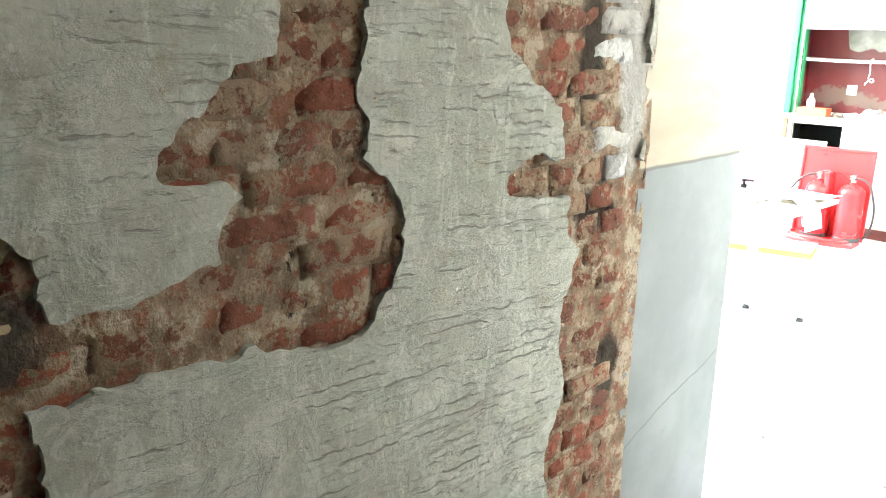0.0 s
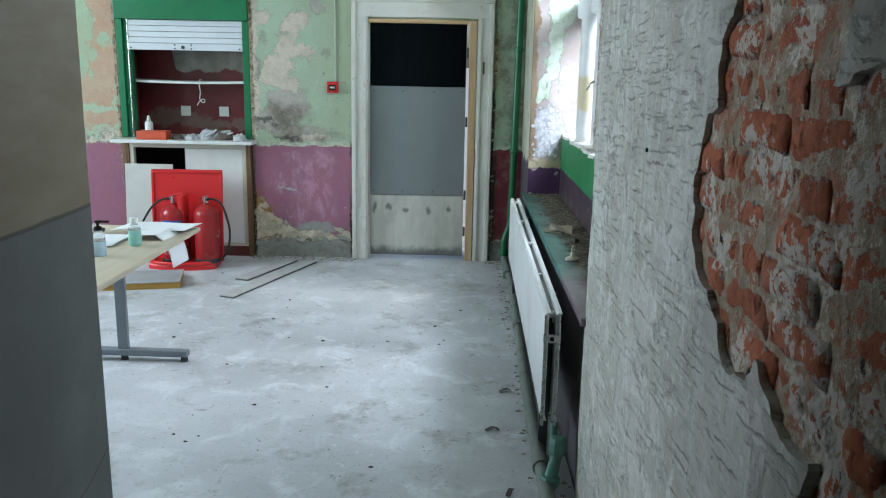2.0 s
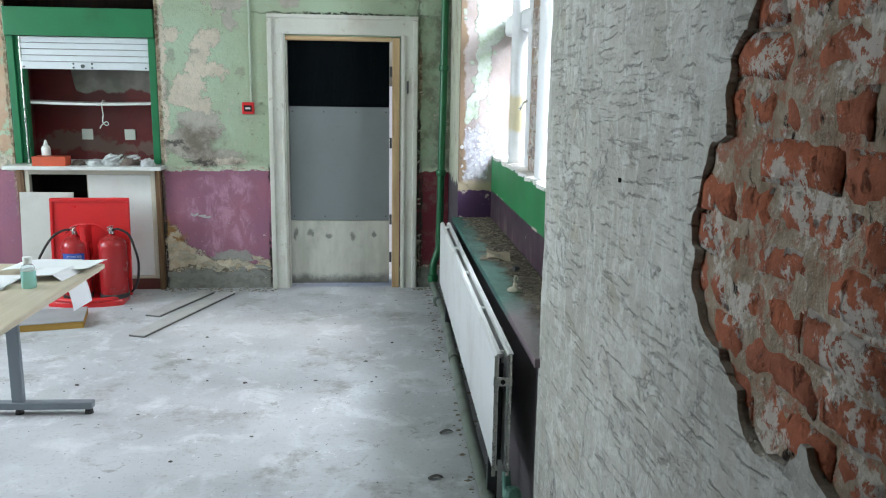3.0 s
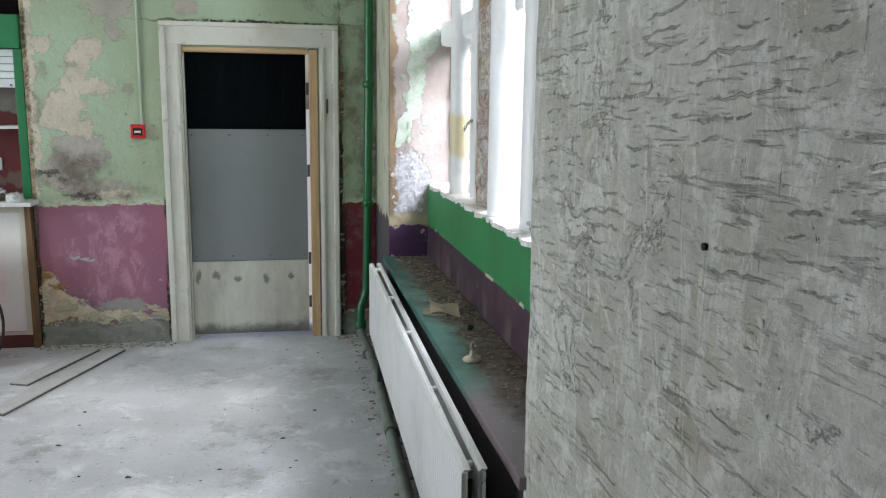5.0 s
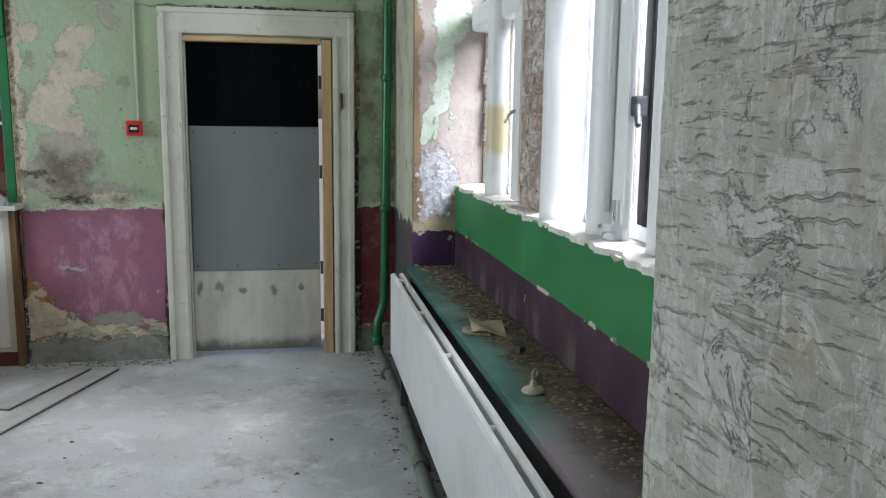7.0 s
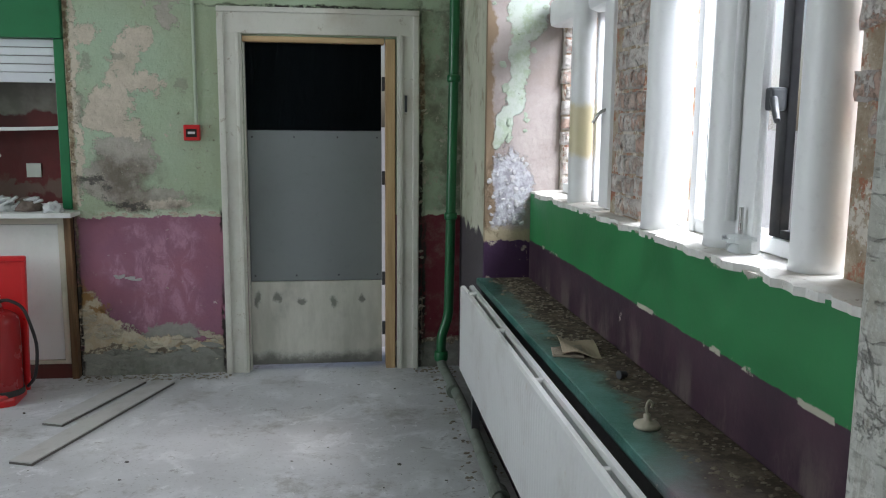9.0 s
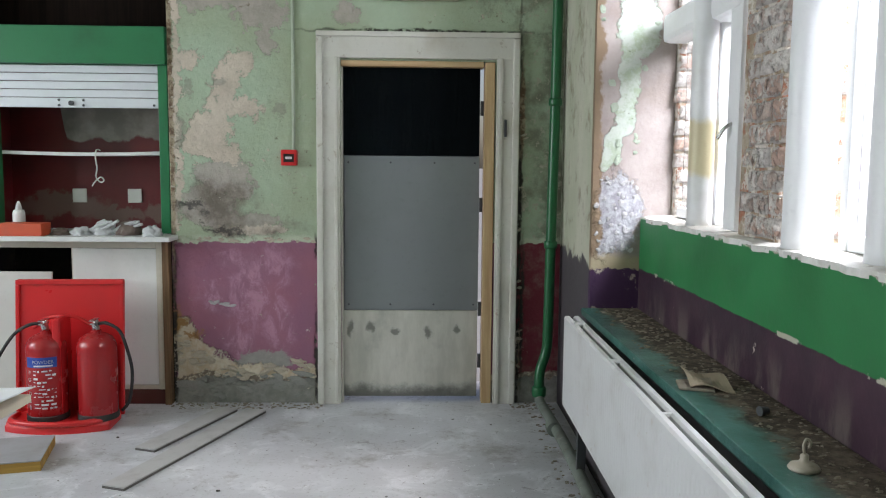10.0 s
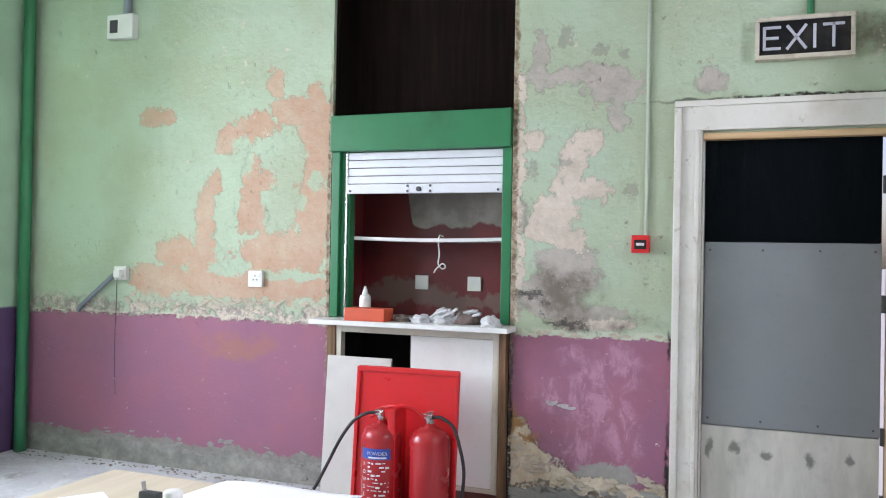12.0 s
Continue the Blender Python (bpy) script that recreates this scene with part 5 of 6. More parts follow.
def extinguisher(at, label, with_label, hose_out):
    """A cylinder with domed top, valve, hose and black foot ring."""
    ob = thing("fire_extinguisher", at, label, "fire extinguisher", "extinguishers on the stand")
    part("cylinder", lathe(bmesh.new(), [(0.088, 0.018), (0.096, 0.03), (0.096, 0.39), (0.092, 0.418), (0.078, 0.442), (0.050, 0.461), (0.026, 0.470), (0.024, 0.485)], sides=40), RED_PAINT, ob, smooth=True)
    part("foot_ring", lathe(bmesh.new(), [(0.098, 0.0), (0.100, 0.004), (0.100, 0.030), (0.097, 0.034)], sides=40), RUBBER, ob)
    valve = part("valve", lathe(bmesh.new(), [(0.020, 0.482), (0.020, 0.50), (0.014, 0.505), (0.014, 0.535), (0.010, 0.545)], sides=16), STEEL, ob, "dull chrome valve", True)
    part("lever", boxes(((-0.012, -0.055, 0.520), (0.012, 0.02, 0.527)), ((-0.012, -0.065, 0.540), (0.012, 0.02, 0.546)), bevel=0.002), STEEL, valve)
    part("gauge", rod(bmesh.new(), (0, -0.030, 0.51), (0, -0.012, 0.51), 0.012, sides=12), STEEL, valve)
    s = hose_out
    part("hose", tube(bmesh.new(), [(0.012 * s, 0, 0.515), (0.06 * s, -0.01, 0.522), (0.13 * s, -0.02, 0.485), (0.165 * s, -0.02, 0.40), (0.19 * s, -0.01, 0.26), (0.17 * s, 0.0, 0.10), (0.12 * s, 0.02, 0.03)] if s > 0 else
                    [(-0.012, 0, 0.515), (-0.07, -0.015, 0.518), (-0.15, -0.03, 0.47), (-0.22, -0.04, 0.37), (-0.28, -0.05, 0.25), (-0.34, -0.06, 0.13), (-0.36, -0.06, 0.10)], 0.009, 10), RUBBER, ob, "black rubber hose", True)
    for o in ob.children_recursive:
        if o.name.startswith(("cylinder", "foot_ring")):
            o.data.transform(Matrix.Diagonal((1.07, 1.07, 1, 1)))
    if with_label:
        def curved(z0, z1, a0, a1, r):
            bm = bmesh.new()
            n = 12
            lo = [bm.verts.new((r * math.sin(radians(a0 + (a1 - a0) * k / n)), -r * math.cos(radians(a0 + (a1 - a0) * k / n)), z0)) for k in range(n + 1)]
            hi = [bm.verts.new((v.co.x, v.co.y, z1)) for v in lo]
            for k in range(n):
                bm.faces.new((lo[k], lo[k + 1], hi[k + 1], hi[k]))
            return bm
        part("label_band", curved(0.300, 0.355, -42, 52, 0.1035), BLUE, ob, "blue label band")
        part("writing_bar", curved(0.306, 0.314, -14, 40, 0.1040), LABEL_WHITE, ob)
        r = random.Random(4)
        for k in range(11):
            z = 0.285 - 0.020 * k
            a = -16
            while a < 46:
                w = r.uniform(5, 20)
                if r.random() < 0.7:
                    part("writing_bar", curved(z - r.uniform(0.003, 0.011), z, a, min(a + w, 48), 0.1037), LABEL_WHITE, ob)
                a += w + r.uniform(3, 7)
        words = [("POWDER", 0.026, 12, 0.322, 0)] + [(ch, 0.030, -30, 0.262 - 0.038 * k, 0) for k, ch in enumerate("POWDER")]
        for text, size, angle, z, _ in words:
            cu = bpy.data.curves.new("lettering", "FONT")
            cu.body, cu.size, cu.align_x, cu.extrude = text, size, "CENTER", 0.0004
            tmp = new("lettering", cu)
            me = bpy.data.meshes.new_from_object(tmp.evaluated_get(bpy.context.evaluated_depsgraph_get()))
            bpy.data.objects.remove(tmp)
            me.materials.clear()
            me.materials.append(LABEL_WHITE)
            for v in me.vertices:
                ang = radians(angle) + v.co.x / 0.104
                v.co = Vector((0.1044 * math.sin(ang), -0.1044 * math.cos(ang), z + v.co.y))
            lt = new("lettering", me)
            lt.parent = ob
    return ob


extinguisher((-2.535, 6.950, 0.048), "dull red dry powder fire extinguisher with blue label band", True, -1)
extinguisher((-2.272, 6.965, 0.048), "plain dull red fire extinguisher without a label", False, 1)

# ---- alarm call point, conduits, exit sign ----
alarm = thing("alarm_call_point", (-1.287, DOOR_Y, 1.469), "small red square fire alarm call point", "fire alarm")
part("case", boxes(((-0.046, -0.045, -0.046), (0.046, 0.0, 0.046)), bevel=0.006), RED_PLASTIC, alarm)
part("window", boxes(((-0.030, -0.048, -0.026), (0.030, -0.044, 0.022)), bevel=0.001), BLACK, alarm, "dark glass window")
part("writing_bar", boxes(((-0.020, -0.0495, -0.008), (0.020, -0.0475, 0.006))), LABEL_WHITE, alarm)


def conduit(x, z0, z1, material, r, label):
    bm = bmesh.new()
    rod(bm, (x, DOOR_Y - r, z0), (x, DOOR_Y - r, z1), r)
    z = z0 + 0.35
    while z < z1:
        rod(bm, (x, DOOR_Y - r, z), (x, DOOR_Y - r, z + 0.02), r * 1.25)
        z += 0.9
    return tagged(part("conduit", bm, material, smooth=False), label, "conduit")


conduit(-1.262, 1.515, TOP, CONDUIT, 0.010, "thin conduit painted over in pale green")
conduit(-0.500, 2.59, TOP, GREEN_GLOSS, 0.016, "green conduit above the exit sign")

sign = thing("exit_sign", (-0.528, DOOR_Y, 2.478), "black exit sign in a worn cream frame", "sign")
part("case", boxes(((-0.205, -0.050, -0.088), (0.205, 0.0, 0.088)), bevel=0.004), BLACK, sign)
part("frame", boxes(((-0.222, -0.060, 0.082), (0.222, 0.0, 0.104)), ((-0.222, -0.060, -0.104), (0.222, 0.0, -0.082)), ((-0.222, -0.060, -0.082), (-0.202, 0.0, 0.082)), ((0.202, -0.060, -0.082), (0.222, 0.0, 0.082)), bevel=0.003), SIGN_FRAME, sign, "worn cream frame")
def sign_letters():
    bm = bmesh.new()
    w = 0.0135
    def bar(a, b):
        a, b = Vector((a[0], 0, a[1])), Vector((b[0], 0, b[1]))
        d = (b - a).normalized()
        s = Vector((-d.z, 0, d.x)) * w / 2
        q = [a + s, a - s, b - s, b + s]
        f = [bm.verts.new(p + Vector((0, -0.054, 0))) for p in q]
        g = [bm.verts.new(p + Vector((0, -0.049, 0))) for p in q]
        bm.faces.new(f)
        bm.faces.new(list(reversed(g)))
        for k in range(4):
            bm.faces.new((f[k], f[(k + 1) % 4], g[(k + 1) % 4], g[k]))
    t, b = 0.058, -0.058
    bar((-0.180, b), (-0.180, t)), bar((-0.180, t - w / 2), (-0.105, t - w / 2)), bar((-0.180, 0), (-0.115, 0)), bar((-0.180, b + w / 2), (-0.105, b + w / 2))
    bar((-0.078, b), (0.008, t)), bar((-0.078, t), (0.008, b))
    bar((0.045, b), (0.045, t))
    bar((0.080, t - w / 2), (0.175, t - w / 2)), bar((0.128, b), (0.128, t))
    return bm
part("lettering", sign_letters(), SIGN_WHITE, sign, "EXIT in white letters")

thermo = thing("wall_switch_box", (-4.665, DOOR_Y, 2.86), "ivory switch box under a grey conduit", "switch")
part("case", boxes(((-0.105, -0.06, -0.08), (0.105, 0, 0.08)), bevel=0.008), SOCKET, thermo)
part("switch", boxes(((-0.075, -0.068, -0.042), (-0.015, -0.058, 0.042)), bevel=0.003), DARK_STEEL, thermo)
part("conduit", rod(bmesh.new(), (0.04, -0.03, 0.08), (0.04, -0.03, 0.53), 0.028), GREY_STEEL, thermo)

# ---- pipes ----
riser = thing("heating_riser", (0.245, 7.325, 0.0), "dark green heating pipe down the corner", "pipe")
part("pipe", tube(bmesh.new(), [(0.02, 0.02, TOP), (0.015, 0.02, 2.0), (0.005, 0.01, 1.2), (-0.005, 0, 0.5), (-0.012, 0, 0.34), (-0.05, -0.02, 0.22), (-0.055, -0.03, 0.10)], 0.030, 14), DARK_GREEN, riser, smooth=True)
for z in (1.78, 0.95):
    part("collar", lathe(bmesh.new(), [(0.036, 0), (0.040, 0.01), (0.040, 0.035), (0.036, 0.045)], (0.012 if z > 1.5 else 0.002, 0.012, z), 16), DARK_GREEN, riser, smooth=True)
part("coupling", lathe(bmesh.new(), [(0.040, 0), (0.043, 0.01), (0.043, 0.05), (0.038, 0.06)], (-0.055, -0.03, 0.07), 16), DARK_GREEN, riser, smooth=True)
main = thing("floor_pipe", (0.18, 5.3, 0.0), "grimy grey heating pipe along the floor", "pipe")
part("pipe", tube(bmesh.new(), [(0.01, 1.99, 0.10), (0.012, 1.93, 0.05), (0.03, 1.2, 0.042), (0.01, 0.2, 0.040), (-0.015, -0.9, 0.042), (-0.02, -1.7, 0.045), (-0.02, -3.6, 0.045)], 0.030, 12), PIPE_GREY, main, smooth=True)
for y in (1.45, 0.1, -1.78, -2.15):
    part("coupling", rod(bmesh.new(), (-0.02 if y < -1 else 0.014, y, 0.043), (-0.02 if y < -1 else 0.014, y + 0.07, 0.043), 0.039), PIPE_GREY, main)
far_riser = thing("heating_riser", (-5.43, 7.33, 0.0), "green heating pipe in the far corner", "pipe")
part("pipe", tube(bmesh.new(), [(0, 0, 0.0), (0, 0, 1.2), (0, 0, TOP)], 0.040, 14), GREEN_GLOSS, far_riser, smooth=True)

# ---- radiator ----
rad = thing("radiator", (0.175, 6.43, 0.0), "long scuffed white double panel radiator", "radiator", turn=-0.75)
RAD_L, RAD_Z0, RAD_Z1 = 2.98, 0.265, 0.715


def panel(x0, ribs):
    """A pressed panel: shallow vertical flutes, rolled top and bottom edges."""
    bm = bmesh.new()
    n = int(RAD_L / 0.0167)
    rows = [RAD_Z0, RAD_Z0 + 0.012, RAD_Z0 + 0.035, RAD_Z0 + 0.05, RAD_Z1 - 0.05, RAD_Z1 - 0.03, RAD_Z1 - 0.008, RAD_Z1]
    grid = []
    for i in range(n + 1):
        y = -RAD_L * i / n
        flute = -ribs * (i % 2)
        grid.append([bm.verts.new((x0 + (0.008 if z in (rows[0], rows[-1]) else 0.0) + (flute if 2 < k < 5 else 0), y, z + 0.012 * i / n * 2)) for k, z in enumerate(rows)])
    for a, b in zip(grid, grid[1:]):
        for k in range(len(rows) - 1):
            bm.faces.new((a[k], b[k], b[k + 1], a[k + 1]))
    geom = bmesh.ops.extrude_face_region(bm, geom=list(bm.faces))["geom"]
    bmesh.ops.translate(bm, verts=[v for v in geom if isinstance(v, bmesh.types.BMVert)], vec=(0.016, 0, 0))
    return bm


part("front_panel", panel(0.0, 0.0016), RADIATOR, rad)
part("rear_panel", panel(0.044, 0.0), RADIATOR, rad)
for y in (-0.22, -0.95, -1.60, -2.30, -2.90):
    part("bridge", rod(bmesh.new(), (0.010, y, 0.712), (0.052, y, 0.712), 0.016, sides=10), RADIATOR, rad)
fin_mesh = mesh_of(boxes(((0.018, -0.002, 0.30), (0.042, 0.002, 0.68))), "fin", DARK_STEEL)
for k in range(49):
    fin = new("fin", fin_mesh)
    fin.parent, fin.location = rad, (0, -0.03 - 0.06 * k, 0)
part("end_strap", boxes(((-0.004, -2.992, 0.62), (0.064, -2.984, 0.655)), bevel=0.003), STEEL, rad)
part("strap_hole", rod(bmesh.new(), (0.030, -2.995, 0.637), (0.030, -2.990, 0.637), 0.009, sides=10), BLACK, rad)
part("edge_strip", boxes(((-0.002, -2.990, 0.27), (0.012, -2.982, 0.735)), ((0.050, -2.990, 0.27), (0.062, -2.982, 0.735)), bevel=0.003), STEEL, rad)
for y in (-0.5, -2.4):
    part("bracket", boxes(((0.058, y - 0.02, 0.30), (0.112, y + 0.02, 0.66)), bevel=0.003), DARK_STEEL, rad)
for y in (-0.3, -2.7):
    part("foot", boxes(((0.02, y - 0.015, 0.0), (0.06, y + 0.015, 0.27)), bevel=0.003), DARK_STEEL, rad)
rv = thing("radiator_valve", (0.175, 3.36, 0.0), "knobbly green painted radiator valve on the pipe", "valve")
part("body", rod(bmesh.new(), (0.0, 0.02, 0.05), (0.03, 0.05, 0.17), 0.028, 0.022), VALVE_GREEN, rv)
part("cap", lathe(bmesh.new(), [(0.030, 0.165), (0.036, 0.175), (0.036, 0.215), (0.026, 0.235), (0.012, 0.24)], (0.032, 0.052, 0), 12), VALVE_GREEN, rv)
part("tail", tube(bmesh.new(), [(0.01, 0.03, 0.11), (0.02, 0.08, 0.14), (0.02, 0.12, 0.27)], 0.016, 10), VALVE_GREEN, rv, smooth=True)
part("union_nut", lathe(bmesh.new(), [(0.036, 0.04), (0.040, 0.05), (0.040, 0.075), (0.034, 0.085)], (0.002, 0.02, 0), 6), VALVE_GREEN, rv)

# ---- windows ----
WIN_TOP = 3.20


def shaft(y, x, r, name="mullion", label="rounded white window mullion"):
    """A thick rounded mullion with a small foot."""
    bm = bmesh.new()
    lathe(bm, [(r * 1.02, 0.0), (r, 0.03), (r * 0.985, 0.8), (r, WIN_TOP - 1.20)], (x, y, 1.20), 28)
    return bm


window = tagged(thing("window_1", (0.70, 5.1, 1.20), "row of tall white mullioned windows, sunlit", "window"), kind="structure")


def wpart(name, bm, material, label="", smooth=False):
    bmesh.ops.translate(bm, verts=bm.verts, vec=(-0.70, -5.1, -1.20))
    return part(name, bm, material, window, label, smooth)


def stained_mullion():
    n = Nodes("stained_mullion_paint")
    c = n.mix(n.step(n.noise(4, 6), 0.4, 0.7), (0.80, 0.81, 0.81), (0.66, 0.66, 0.62))
    c = n.mix(n.math("MULTIPLY", n.blobs(n.wander(0.08, 9, 6), [((-0.1, 0.69, 0.31), (0.3, 0.3, 0.11))], 0.15), 0.75), c, (0.62, 0.52, 0.24))
    n.bump(n.noise(9, 6), 0.3, 0.004)
    return n.done(c, 0.45)


wpart("mullion", shaft(5.79, 0.592, 0.050), stained_mullion(), "rounded white mullion with a yellow stain", True)
wpart("mullion", shaft(4.90, 0.592, 0.055), MULLION, "rounded white mullion", True)
def wide_mullion():
    bm = bmesh.new()
    lathe(bm, [(0.072, 0.0), (0.070, 0.03), (0.069, 0.8), (0.070, WIN_TOP - 1.20)], (0.634, 4.487, 1.20), 32)
    rod(bm, (0.600, 4.425, 1.28), (0.600, 4.425, WIN_TOP), 0.011)
    return bm
wpart("mullion", wide_mullion(), MULLION, "broad white mullion", True)
wpart("stile", boxes(((0.615, 4.325, 1.203), (0.642, 4.425, WIN_TOP)), bevel=0.009), MULLION)
def near_mullion():
    return shaft(4.09, 0.655, 0.064)
wpart("mullion", near_mullion(), MULLION, "broad white mullion", True)
for y0, y1 in ((5.60, 5.66), (4.77, 4.81), (4.60, 4.64), (5.78, 5.82), (4.95, 4.99), (4.14, 4.18)):
    wpart("stile", boxes(((0.655, y0, 1.205), (0.715, y1, WIN_TOP)), bevel=0.006), MULLION)
wpart("stile", boxes(((0.600, 5.445, 1.205), (0.690, 5.560, WIN_TOP)), bevel=0.012), MULLION)
for y0, y1, z in ((5.45, 6.39, 2.00), (4.64, 4.77, 2.02)):
    wpart("transom", boxes(((0.59, y0, z), (0.73, y1, z + 0.13)), bevel=0.03), MULLION)
for y0, y1 in ((5.82, 6.30), (4.64, 4.77), (4.18, 4.42)):
    wpart("bottom_rail", boxes(((0.66, y0, 1.205), (0.71, y1, 1.25)), bevel=0.006), MULLION)
    pane = wpart("pane", boxes(((0.684, y0 + 0.002, 1.25), (0.690, y1 - 0.002, WIN_TOP))), PANE, "clear glass")
    pane.visible_shadow = False
wpart("casement_frame", boxes(((0.655, 4.266, 1.253), (0.680, 4.318, 3.1)), ((0.655, 4.19, 1.253), (0.680, 4.265, 1.275)), bevel=0.003), BLACK, "black metal casement")
stay = wpart("catch", boxes(((0.612, 4.270, 1.570), (0.656, 4.304, 1.628)), bevel=0.008), DARK_STEEL, "steel catch")
part("lever", rod(bmesh.new(), (-0.075, -0.815, 0.405), (-0.100, -0.885, 0.345), 0.011, 0.008), DARK_STEEL, stay)
wpart("hook", tube(bmesh.new(), [(0.62, 5.50, 1.60), (0.58, 5.51, 1.58), (0.56, 5.53, 1.54)], 0.007, 8), STEEL)

cup = thing("glass_fitting", (0.600, 4.36, 1.203), "small clear glass fitting on the window sill", "fitting")
part("dish", lathe(bmesh.new(), [(0.026, 0), (0.034, 0.008), (0.034, 0.030), (0.046, 0.034), (0.046, 0.044), (0.018, 0.050)], sides=24), GLASSY, cup, smooth=True)
part("stem", rod(bmesh.new(), (0, 0, 0.05), (0, 0, 0.12), 0.006), STEEL, cup)
chunk = tagged(part("plaster_lump", box(bmesh.new(), (0.575, 5.83, 1.202), (0.625, 5.89, 1.235), 0.008), DEBRIS), "grey lump of plaster on the sill", "rubble")

# ---- things on the ledge ----
flap = tagged(part("torn_card", sheet(bmesh.new(), (0.310, 4.98, 0.760), (0.125, -0.04, 0), (0.02, 0.16, 0.0), 10, 8, lambda s, t: (0, 0, 0.022 * (1 - s) * t + 0.010 * math.sin(5 * s + 3 * t)), 0.003), CARD), "torn tan card curling on the ledge", "card")
flap2 = tagged(part("torn_card", sheet(bmesh.new(), (0.275, 4.98, 0.752), (0.10, -0.03, 0), (0.02, 0.10, 0.0), 6, 6, lambda s, t: (0, 0, 0.015 * s * t), 0.006), DEBRIS), "pale torn scrap under the card", "card")
oldvalve = thing("brass_fitting", (0.352, 4.317, 0.750), "old brass fitting with a hooked stem", "fitting")
part("base", lathe(bmesh.new(), [(0.034, 0), (0.036, 0.004), (0.031, 0.012), (0.017, 0.016), (0.010, 0.023), (0.010, 0.034), (0.005, 0.038)], sides=20), BRASS, oldvalve, smooth=True)
part("hook", tube(bmesh.new(), [(0, 0, 0.034), (-0.003, 0, 0.056), (0.004, 0.003, 0.070), (0.014, 0.004, 0.063), (0.012, 0.004, 0.050)], 0.0035, 8), BRASS, oldvalve, smooth=True)
knob = thing("dark_knob", (0.430, 4.72, 0.750), "small dark metal knob lying on the ledge", "knob")
part("knob", rod(bmesh.new(), (-0.014, 0.0, 0.014), (0.012, 0.008, 0.014), 0.014, 0.010, 14), DARK_STEEL, knob)


def crumbs(name, count, lo, hi, z, size, material, label, seed, kind="rubble"):
    """Loose flakes and crumbs, too many to count."""
    r = random.Random(seed)
    verts, faces = [], []
    for _ in range(count):
        x, y, s = r.uniform(lo[0], hi[0]), r.uniform(lo[1], hi[1]), size * r.uniform(0.3, 1.0) ** 1.5
        h, a = s * r.uniform(0.15, 0.5), r.uniform(0, math.tau)
        b = len(verts)
        k = r.choice((4, 5, 6))
        for q in range(k):
            t = a + q * math.tau / k
            rr = s * r.uniform(0.5, 1.0)
            verts.append((x + rr * math.cos(t), y + rr * math.sin(t) * 0.6, z))
        for q in range(k):
            t = a + q * math.tau / k
            rr = s * r.uniform(0.25, 0.6)
            verts.append((x + rr * math.cos(t), y + rr * math.sin(t) * 0.6, z + h))
        faces.append(tuple(range(b + k, b + 2 * k)))
        for q in range(k):
            faces.append((b + q, b + (q + 1) % k, b + k + (q + 1) % k, b + k + q))
    me = bpy.data.meshes.new(name)
    me.from_pydata(verts, [], faces)
    me.materials.append(material)
    return tagged(new(name, me), label, kind, kind="stuff")


crumbs("ledge_crumbs", 760, (0.36, 3.6), (0.53, 6.44), 0.749, 0.014, DEBRIS, "brown plaster crumbs along the ledge", 1)
crumbs("ledge_flakes", 130, (0.31, 5.2), (0.50, 6.42), 0.749, 0.019, DEBRIS, "pale paint flakes at the ledge's end", 2)
crumbs("floor_flakes", 70, (-2.2, 2.6), (0.10, 7.2), 0.0, 0.020, DARK_DEBRIS, "dark flakes scattered on the floor", 3)
crumbs("floor_grit", 260, (-2.6, 2.0), (0.25, 7.35), 0.0, 0.007, DARK_DEBRIS, "fine grit on the floor", 4)
crumbs("pipe_rubble", 330, (0.10, 3.0), (0.27, 7.3), 0.0, 0.020, DEBRIS, "plaster rubble along the floor pipe", 5)
crumbs("wall_rubble", 200, (-1.98, 7.27), (-1.10, 7.39), 0.0, 0.018, DEBRIS, "plaster rubble at the foot of the wall", 6)
crumbs("wall_rubble", 60, (0.02, 7.25), (0.28, 7.39), 0.0, 0.018, DEBRIS, "plaster rubble beside the door frame", 8)
crumbs("wall_rubble", 200, (-5.4, 7.25), (-3.15, 7.39), 0.0, 0.020, DEBRIS, "plaster rubble at the foot of the wall", 7)
for x, y, a in ((0.03, 4.42, 20), (0.02, 3.35, 70), (-0.06, 3.95, 10)):
    tagged(part("fallen_flake", sheet(bmesh.new(), (x, y, 0.003), (0.065 * math.cos(radians(a)), 0.065 * math.sin(radians(a)), 0), (-0.02 * math.sin(radians(a)), 0.02 * math.cos(radians(a)), 0), 6, 3, lambda s, t: (0, 0, 0.012 * math.sin(3 * s)), 0.002), DARK_DEBRIS), "dark curled flake on the floor", "flake", "floor flakes")

# ---- strips and board on the floor ----
def floor_strip(x, y, turn, length, width, label):
    ob = thing("floor_strip", (x, y, 0.0), label, "strip", "strips on the floor", turn)
    part("face", boxes(((0, 0, 0.010), (width, length, 0.016)), bevel=0.001), STRIP, ob)
    part("core", boxes(((0.002, -0.003, 0.0), (width + 0.003, length - 0.004, 0.010))), STRIP_EDGE, ob, "dark raw edge")
    return ob


floor_strip(-1.925, 6.085, -19.5, 1.22, 0.115, "long dusty laminate strip on the floor")
floor_strip(-1.945, 6.575, -20.5, 0.74, 0.115, "short dusty laminate strip on the floor")
slab = thing("chipboard_panel", (-2.62, 6.40, 0.0), "chipboard panel with grey face flat on the floor", "board", turn=14)
part("core", boxes(((-0.33, -0.19, 0.0), (0.30, 0.19, 0.045)), bevel=0.003), YELLOW_WOOD, slab, "yellow chipboard edge")
part("face", boxes(((-0.33, -0.19, 0.046), (0.30, 0.19, 0.052)), bevel=0.002), GREY_SHEET, slab)

